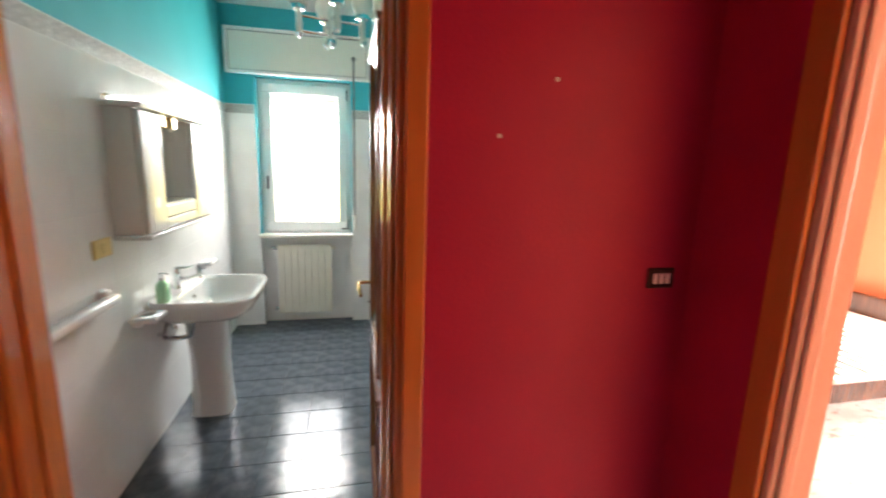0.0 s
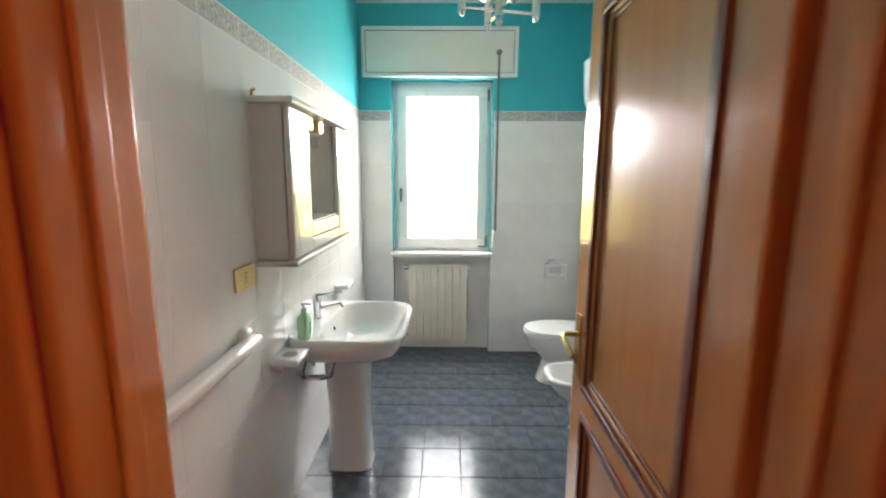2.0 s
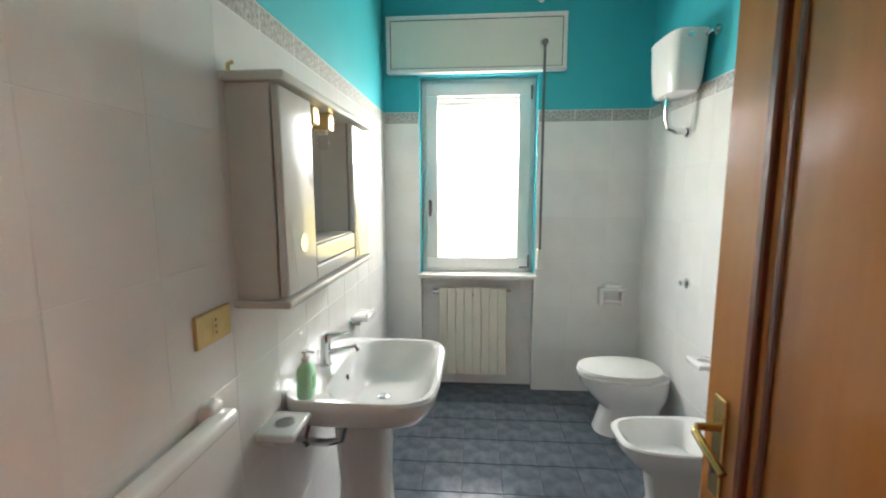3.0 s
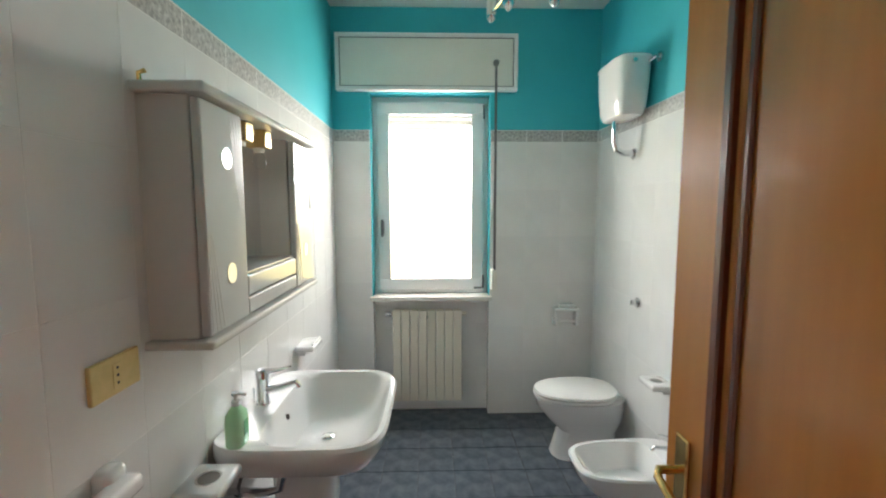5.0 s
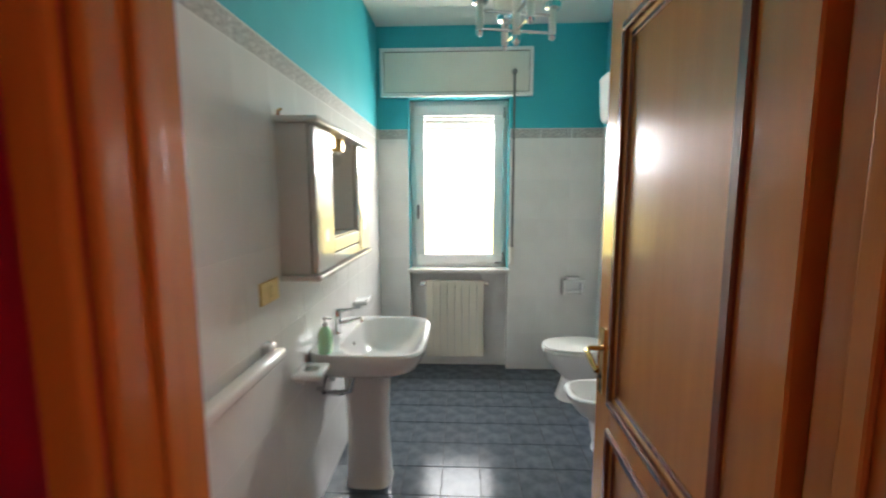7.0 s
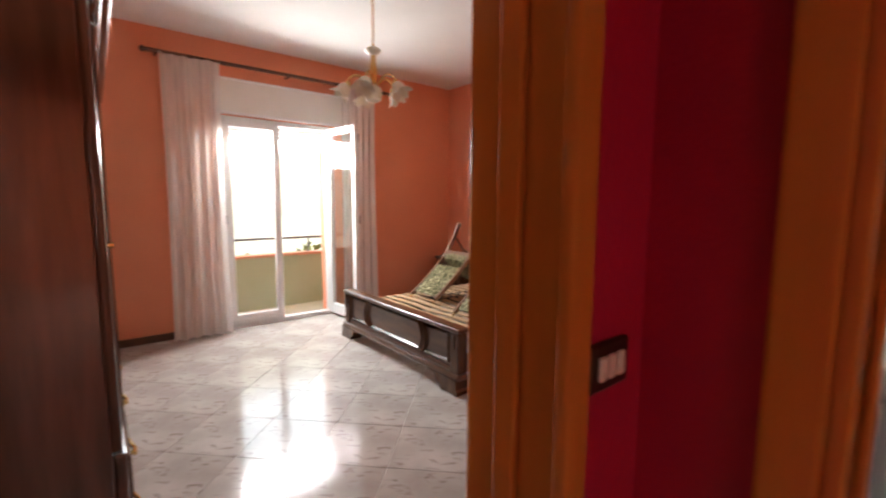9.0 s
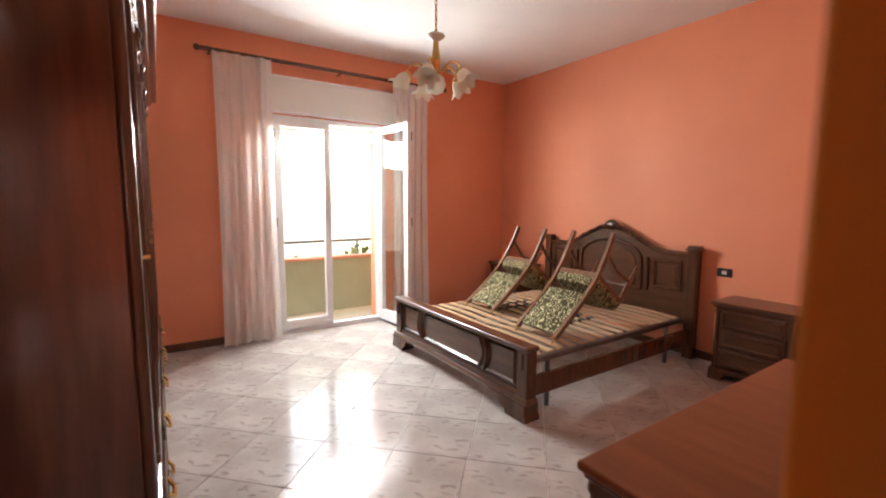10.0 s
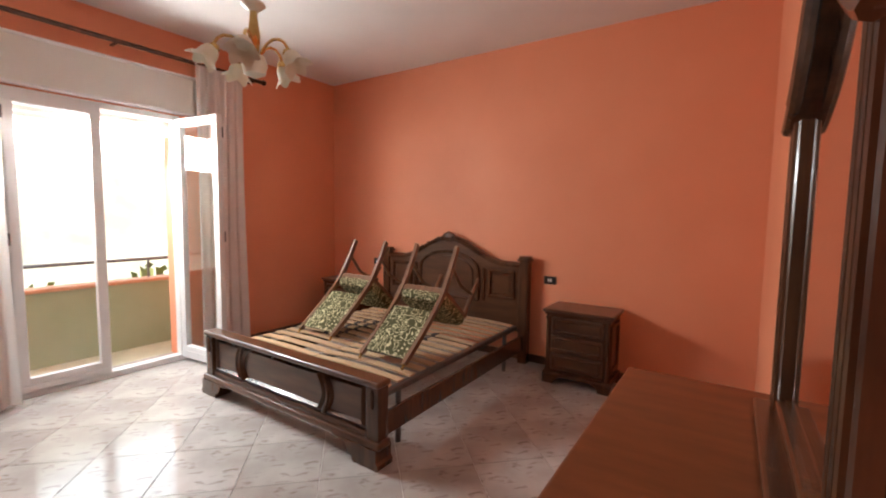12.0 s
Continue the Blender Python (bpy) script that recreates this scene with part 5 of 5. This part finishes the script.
for k in range(nd):
    a, b = A0 + k * dw + 0.04, A0 + (k + 1) * dw - 0.04
    d = part("door", box((a, AF, 0.55), (b, AF + 0.020, AH - 0.02), 0.004), WARDW, wd)
    part("door_moulding", picture_frame(a + 0.05, 0.62, b - 0.05, AH - 0.10, 0.035, 1, AF + 0.018, AF + 0.042), WARDW, d)
    part("inner_moulding", picture_frame(a + 0.115, 0.69, b - 0.115, AH - 0.17, 0.018, 1, AF + 0.018, AF + 0.032), WARDW, d)
    part("knob", tube([(b - 0.03, AF + 0.02, 1.25), (b - 0.03, AF + 0.05, 1.25)], 0.010, 10), BRASS, d, "small brass knob", smooth=True)
    part("corbel", lathe([(0.006, -0.05), (0.03, -0.03), (0.022, 0.0), (0.034, 0.03), (0.02, 0.05)], ((a + b) / 2, AF + 0.03, AH - 0.05), 10), WARDW, d, smooth=True)
    for z0, z1 in ((0.10, 0.31), (0.32, 0.53)):
        w = part("drawer", box((a - 0.01, AF, z0), (b + 0.01, AF + 0.040, z1), 0.010, None, 2), WARDW, wd)
        part("drawer_moulding", picture_frame(a + 0.02, z0 + 0.025, b - 0.02, z1 - 0.025, 0.022, 1, AF + 0.038, AF + 0.052), WARDW, w)
        part("pull", tube([((a + b) / 2 - 0.05, AF + 0.05, z1 - 0.09), ((a + b) / 2 - 0.03, AF + 0.07, z1 - 0.115), ((a + b) / 2 + 0.03, AF + 0.07, z1 - 0.115), ((a + b) / 2 + 0.05, AF + 0.05, z1 - 0.09)], 0.007, 8), BRASS, w, "brass drawer pull", smooth=True)
for k in range(nd + 1):
    x = A0 + k * dw + (0.022 if k == 0 else -0.022 if k == nd else 0)
    part("column", tube([(x, AF + 0.012, 0.56), (x, AF + 0.012, AH - 0.06)], 0.020, 10), WARDW, wd, smooth=True)
    part("capital", lathe([(0.018, 0), (0.034, 0.02), (0.022, 0.05), (0.036, 0.075)], (x, AF + 0.014, AH - 0.085), 12), WARDW, wd, smooth=True)

# ---- chandelier ----
GX, GY = -3.33, 2.25
cl = thing("chandelier", (GX, GY, CEIL), "brass chandelier with five frosted tulip glass shades", "chandelier")
part("canopy", lathe([(0.02, -0.05), (0.05, -0.03), (0.055, 0.0)], (GX, GY, CEIL), 20), BRASS, cl, smooth=True)
for k in range(19):
    z = 2.985 - k * 0.0285
    a = 0 if k % 2 else math.pi / 2
    pts = [(GX + 0.008 * math.cos(t) * math.cos(a), GY + 0.008 * math.cos(t) * math.sin(a), z - 0.014 + 0.019 * math.sin(t)) for t in [i * math.pi / 4 for i in range(9)]]
    part("chain_link", tube(pts, 0.0028, 6), BRASS, cl, smooth=True)
part("ceramic_cap", lathe([(0.012, 0.03), (0.05, 0.012), (0.058, 0.0), (0.035, -0.018), (0.02, -0.03)][::-1], (GX, GY, 2.43), 22), FROST, cl, smooth=True)
part("stem", lathe([(0.012, -0.30), (0.03, -0.285), (0.036, -0.27), (0.020, -0.24), (0.026, -0.17), (0.030, -0.13), (0.018, -0.05), (0.016, 0.0)], (GX, GY, 2.42), 18), BRASS, cl, smooth=True)
part("glass_ball", lathe([(0.006, -0.075), (0.05, -0.055), (0.062, -0.01), (0.05, 0.03), (0.02, 0.05)], (GX, GY, 2.155), 22), FROST, cl, smooth=True)
for k in range(5):
    a = 2 * math.pi * k / 5 + 0.45
    ca, sa = math.cos(a), math.sin(a)
    pts = [(0.02, 2.17), (0.045, 2.215), (0.07, 2.245), (0.10, 2.263), (0.135, 2.262), (0.160, 2.245), (0.174, 2.222), (0.178, 2.200)]
    arm = part("arm", tube([(GX + r * ca, GY + r * sa, z) for r, z in pts], 0.0075, 8), BRASS, cl, smooth=True)
    sx, sy = GX + 0.178 * ca, GY + 0.178 * sa
    part("cup", lathe([(0.026, -0.02), (0.024, 0.0), (0.010, 0.014)], (sx, sy, 2.205), 14), BRASS, arm, smooth=True)
    secs = []
    lean = Matrix.Translation((sx, sy, 2.20)) @ Matrix.Rotation(radians(-34), 4, Vector((-sa, ca, 0)))
    for r, h, wv in ((0.018, 0.0, 0), (0.034, -0.012, 0.01), (0.043, -0.034, 0.02), (0.046, -0.058, 0.03), (0.054, -0.076, 0.06), (0.072, -0.090, 0.11), (0.070, -0.088, 0.11), (0.051, -0.074, 0.06), (0.042, -0.056, 0.03), (0.037, -0.034, 0.02)):
        secs.append([lean @ Vector((r * (1 + wv * math.cos(6 * t)) * math.cos(t), r * (1 + wv * math.cos(6 * t)) * math.sin(t), h - 0.10 * wv * math.cos(6 * t))) for t in [2 * math.pi * i / 48 for i in range(48)]])
    part("shade", loft(secs, cap=(True, True)), FROST, arm, "frosted tulip glass shade", smooth=True)

# ---- side room ----
sd = thing("single_bed", (3.9, 3.1, 0), "dark wooden single bed frame with a white slatted base", "bed")
for x, y in ((3.05, 2.15), (3.05, 3.95), (4.75, 2.15), (4.75, 3.95)):
    part("leg", box((x - 0.035, y - 0.035, 0), (x + 0.035, y + 0.035, 0.62), 0.008), WALNUT, sd)
for y in (2.15, 3.95):
    part("rail", box((3.085, y - 0.015, 0.20), (4.715, y + 0.015, 0.34), 0.004), WALNUT, sd)
part("headboard", box((3.035, 2.185, 0.20), (3.065, 3.915, 0.60), 0.006), WALNUT, sd)
part("headboard", box((4.735, 2.185, 0.20), (4.765, 3.915, 0.60), 0.006), WALNUT, sd)
for k in range(14):
    part("slat", box((3.15 + 0.115 * k, 2.12, 0.40), (3.215 + 0.115 * k, 3.98, 0.415), 0.003), PLASTIC, sd)
part("slat_rail", box((3.07, 2.10, 0.36), (4.73, 2.135, 0.40), 0.004), PLASTIC, sd)
part("slat_rail", box((3.07, 3.965, 0.36), (4.73, 4.0, 0.40), 0.004), PLASTIC, sd)

# ---- outside ----
structure("balcony_floor", box((-6.55, 0.2, -0.14), (-5.92, 4.6, -0.02)), BALCF, "pale tiled balcony floor", "balcony")
structure("balcony_slab_above", box((-6.75, 0.2, 2.80), (-5.92, 4.6, 2.98)), FACADE, "balcony slab above", "balcony")
pa = thing("balcony_parapet", (-6.5, 2.4, 0), "pale yellow rendered parapet with terracotta coping and a rail", "parapet", kind="structure")
part("wall", box((-6.55, 0.2, -0.02), (-6.43, 4.6, 0.665)), PARA, pa)
part("coping", box((-6.58, 0.2, 0.665), (-6.40, 4.6, 0.70), 0.006), TERRA, pa)
part("rail", tube([(-6.49, 0.2, 0.90), (-6.49, 4.6, 0.90)], 0.018, 10), METAL, pa, smooth=True)
for k in range(4):
    part("rail_post", tube([(-6.49, 0.5 + 1.25 * k, 0.69), (-6.49, 0.5 + 1.25 * k, 0.90)], 0.012, 8), METAL, pa)
bm = bmesh.new()
N = 60
R = [7, 14, 26, 45, 70, 105, 150, 220, 400, 900, 3000]
gr = []
for r in R:
    row = []
    for i in range(N):
        a = 2 * math.pi * i / N
        x, y = -1 + r * math.cos(a), 2 + r * math.sin(a)
        hh = 0.0
        if r > 30:
            hh = min((r - 30) / 120, 1.0) * (9 + 10 * noise.noise(Vector((x * 0.012, y * 0.012, 3)))) * (1.0 if r < 500 else 0.4)
        row.append(bm.verts.new((x, y, -3.6 + hh)))
    gr.append(row)
for a, b in zip(gr, gr[1:]):
    for i in range(N):
        bm.faces.new((a[i], a[(i + 1) % N], b[(i + 1) % N], b[i]))
bm.faces.new(gr[0][::-1])
structure("ground", bm, FIELD, "dry grassy hillside beyond the balcony", "ground")


def tree():
    t = thing("tree", (0, 0, 0), "leafy green tree on the hillside", "tree", "trees on the hillside")
    rnd = random.Random(5)
    tr = part("trunk", tube([(0, 0, 0), (0.1, 0.05, 1.2), (0.0, 0.1, 2.6), (0.1, 0.0, 4.2)], 0.2, 8, radii=[0.26, 0.2, 0.15, 0.06]), BARK, t)
    for k in range(6):
        a = k * 1.05
        part("limb", tube([(0.05, 0.05, 1.6 + 0.3 * k), (0.7 * math.cos(a), 0.7 * math.sin(a), 2.3 + 0.35 * k), (1.3 * math.cos(a), 1.3 * math.sin(a), 2.7 + 0.4 * k)], 0.07, 6, radii=[0.09, 0.06, 0.02]), BARK, tr)
    bm = bmesh.new()
    for _ in range(1500):
        a, b = rnd.uniform(0, 6.283), rnd.uniform(-1, 1)
        q = (1 - b * b) ** 0.5
        rr = rnd.uniform(0.55, 1.0) * (1 + 0.35 * math.sin(3 * a + 2 * b) * math.cos(4 * b))
        c = Vector((1.9 * rr * q * math.cos(a), 1.9 * rr * q * math.sin(a), 3.9 + 1.7 * rr * b))
        u = Vector((rnd.gauss(0, 1), rnd.gauss(0, 1), rnd.gauss(0, 1))).normalized() * rnd.uniform(0.10, 0.22)
        v = u.orthogonal().normalized() * rnd.uniform(0.07, 0.14)
        bm.faces.new([bm.verts.new(c + u), bm.verts.new(c + v), bm.verts.new(c - u), bm.verts.new(c - v)])
    part("crown", bm, LEAVES, t)
    return t


tr0 = tree()
tr0.matrix_basis = pose(-7.75, 3.75, -3.62, 0, 0, 20) @ Matrix.Diagonal((0.42, 0.48, 0.74, 1))
copy_thing(tr0, pose(-7.80, 5.00, -3.62, 0, 0, 130))
copy_thing(tr0, pose(-7.70, 2.55, -3.80, 0, 0, 250))
# glowing cards close outside; sunlight and haze on the land are emission colour
structure("backdrop_hillside", box((-9.30, -2.6, -2.2), (-9.25, 7.6, 5.2)), HILLS, "glowing backdrop of a sunlit hillside under a white sky beyond the balcony", "backdrop")
structure("backdrop_meadow", box((-2.4, 6.10, -0.9), (1.9, 6.15, 3.9)), MEADOW, "glowing backdrop of a sunlit meadow under a white sky outside the bathroom", "backdrop")

# ---- tiles ----


def tile_mesh(name, sx, sy, t, bev, material):
    return finish(name, box((-sx / 2, -sy / 2, -t), (sx / 2, sy / 2, 0), bev), material)


def lay(mesh, m, parent, name="tile"):
    ob = new(name, mesh)
    ob.parent = parent
    ob.matrix_basis = m


def by_name(n):
    return bpy.data.objects[n]


# bathroom floor
FW, FL, J = 0.217, 0.25, 0.004
mesh = tile_mesh("bath_floor_tile", FW - J, FL - J, 0.006, 0.0012, SLATE)
x = -0.178 - FW * 4 + FW / 2
while x - FW / 2 < BX1:
    y = 2.70 - FL * 6 + FL / 2
    while y - FL / 2 < 4.78:
        if y + FL / 2 > 1.37:
            lo, hi, yl, yh = max(x - FW / 2 + J / 2, BX0 + 0.009), min(x + FW / 2 - J / 2, BX1 - 0.001), max(y - FL / 2 + J / 2, 1.362), min(y + FL / 2 - J / 2, 4.778)
            if hi - lo > 0.02 and yh - yl > 0.02:
                if hi - lo > FW - J - 0.001 and yh - yl > FL - J - 0.001:
                    lay(mesh, pose(x, y, 0), by_name("floor_bath"))
                else:
                    lay(tile_mesh("cut_tile", hi - lo, yh - yl, 0.006, 0.0012, SLATE), pose((lo + hi) / 2, (yl + yh) / 2, 0), by_name("floor_bath"))
        y += FL
    x += FW

# bathroom walls: six courses, a relief strip above
TW, TH = 0.2645, 2.078 / 6
full = tile_mesh("wall_tile", TW - 0.0012, TH - 0.0012, 0.008, 0.0008, TILE)
strip = tile_mesh("border_tile", TW - 0.003, 0.082, 0.011, 0.002, STRIP)


def clad(parent, start, end, offset, place, top=True, lo_z=0.0, hi_z=2.078):
    """Tiles a wall from start to end; place(u, z) gives the pose, in which x runs along the wall and y up."""
    u = offset
    while u > start:
        u -= TW
    while u < end:
        a, b = max(u, start), min(u + TW, end)
        if b - a > 0.012:
            whole = b - a > TW - 0.001
            for k in range(6):
                z0, z1 = max(k * TH, lo_z), min((k + 1) * TH, hi_z)
                if z1 - z0 < 0.02:
                    continue
                if whole and z1 - z0 > TH - 0.001:
                    lay(full, place((a + b) / 2, (z0 + z1) / 2), parent)
                else:
                    lay(tile_mesh("cut_tile", b - a - 0.0012, z1 - z0 - 0.0012, 0.008, 0.0008, TILE), place((a + b) / 2, (z0 + z1) / 2), parent)
            if top:
                lay(strip if whole else tile_mesh("cut_border", b - a - 0.003, 0.082, 0.011, 0.002, STRIP), place((a + b) / 2, 2.121) , parent, "border_tile")
        u += TW


west = lambda y, z: Matrix(((0, 0, 1, BX0 + 0.008), (1, 0, 0, y), (0, 1, 0, z), (0, 0, 0, 1)))
east = lambda y, z: Matrix(((0, 0, -1, BX1 - 0.008), (-1, 0, 0, y), (0, 1, 0, z), (0, 0, 0, 1)))
north = lambda x, z: Matrix(((1, 0, 0, x), (0, 0, -1, BY1 - 0.008), (0, 1, 0, z), (0, 0, 0, 1)))
niche = lambda x, z: Matrix(((1, 0, 0, x), (0, 0, -1, 4.772), (0, 1, 0, z), (0, 0, 0, 1)))
clad(by_name("wall_bath_west"), BY0 + 0.001, BY1 - 0.001, 2.245, west)
clad(by_name("wall_bath_east"), BY0 + 0.001, BY1 - 0.001, 2.245, east)
clad(by_name("wall_bath_north"), BX0 + 0.009, WX0 - 0.001, WX0 - TW, north)
clad(by_name("wall_bath_north"), WX1 + 0.001, BX1 - 0.009, WX1, north)
clad(by_name("wall_bath_north"), WX0 + 0.002, WX1 - 0.002, WX0, niche, False, 0, WZ0 - 0.036)
structure("niche_side_left", box((WX0, BY1 - 0.006, 0), (WX0 + 0.006, 4.772, WZ0 - 0.036)), TILE, "tiled side of the radiator recess", "trim")
structure("niche_side_right", box((WX1 - 0.006, BY1 - 0.006, 0), (WX1, 4.772, WZ0 - 0.036)), TILE, "tiled side of the radiator recess", "trim")

# bedroom floor: square tiles laid on the diagonal
DT = 0.425
dmesh = tile_mesh("marble_tile", DT - 0.003, DT - 0.003, 0.005, 0.001, MARBLE)
for i in range(-12, 13):
    for j in range(-12, 13):
        cxx, cyy = -3.66 + (i + 0.5 - j - 0.5) * DT * 0.7071, 1.80 + (i + 0.5 + j + 0.5) * DT * 0.7071
        r = DT * 0.7071
        if cxx + r < RX0 - 0.25 or cxx - r > RX1 or cyy + r < RY0 or cyy - r > RY1:
            continue
        inside = cxx + r < RX1 and cxx - r > RX0 - 0.29 and cyy - r > RY0 and cyy + r < RY1
        if inside:
            lay(dmesh, pose(cxx, cyy, 0, 0, 0, 45), by_name("floor_bed"))
            continue
        bm = box((-(DT - 0.003) / 2, -(DT - 0.003) / 2, -0.005), ((DT - 0.003) / 2, (DT - 0.003) / 2, 0))
        bmesh.ops.transform(bm, matrix=pose(cxx, cyy, 0, 0, 0, 45), verts=bm.verts)
        for co, no in (((RX1, 0, 0), (1, 0, 0)), ((RX0 - 0.29, 0, 0), (-1, 0, 0)), ((0, RY0, 0), (0, -1, 0)), ((0, RY1, 0), (0, 1, 0))):
            bmesh.ops.bisect_plane(bm, geom=bm.verts[:] + bm.edges[:] + bm.faces[:], plane_co=co, plane_no=no, clear_outer=True)
        if len(bm.faces) > 1:
            ob = new("tile", finish("cut_tile", bm, MARBLE))
            ob.parent = by_name("floor_bed")
        else:
            bm.free()
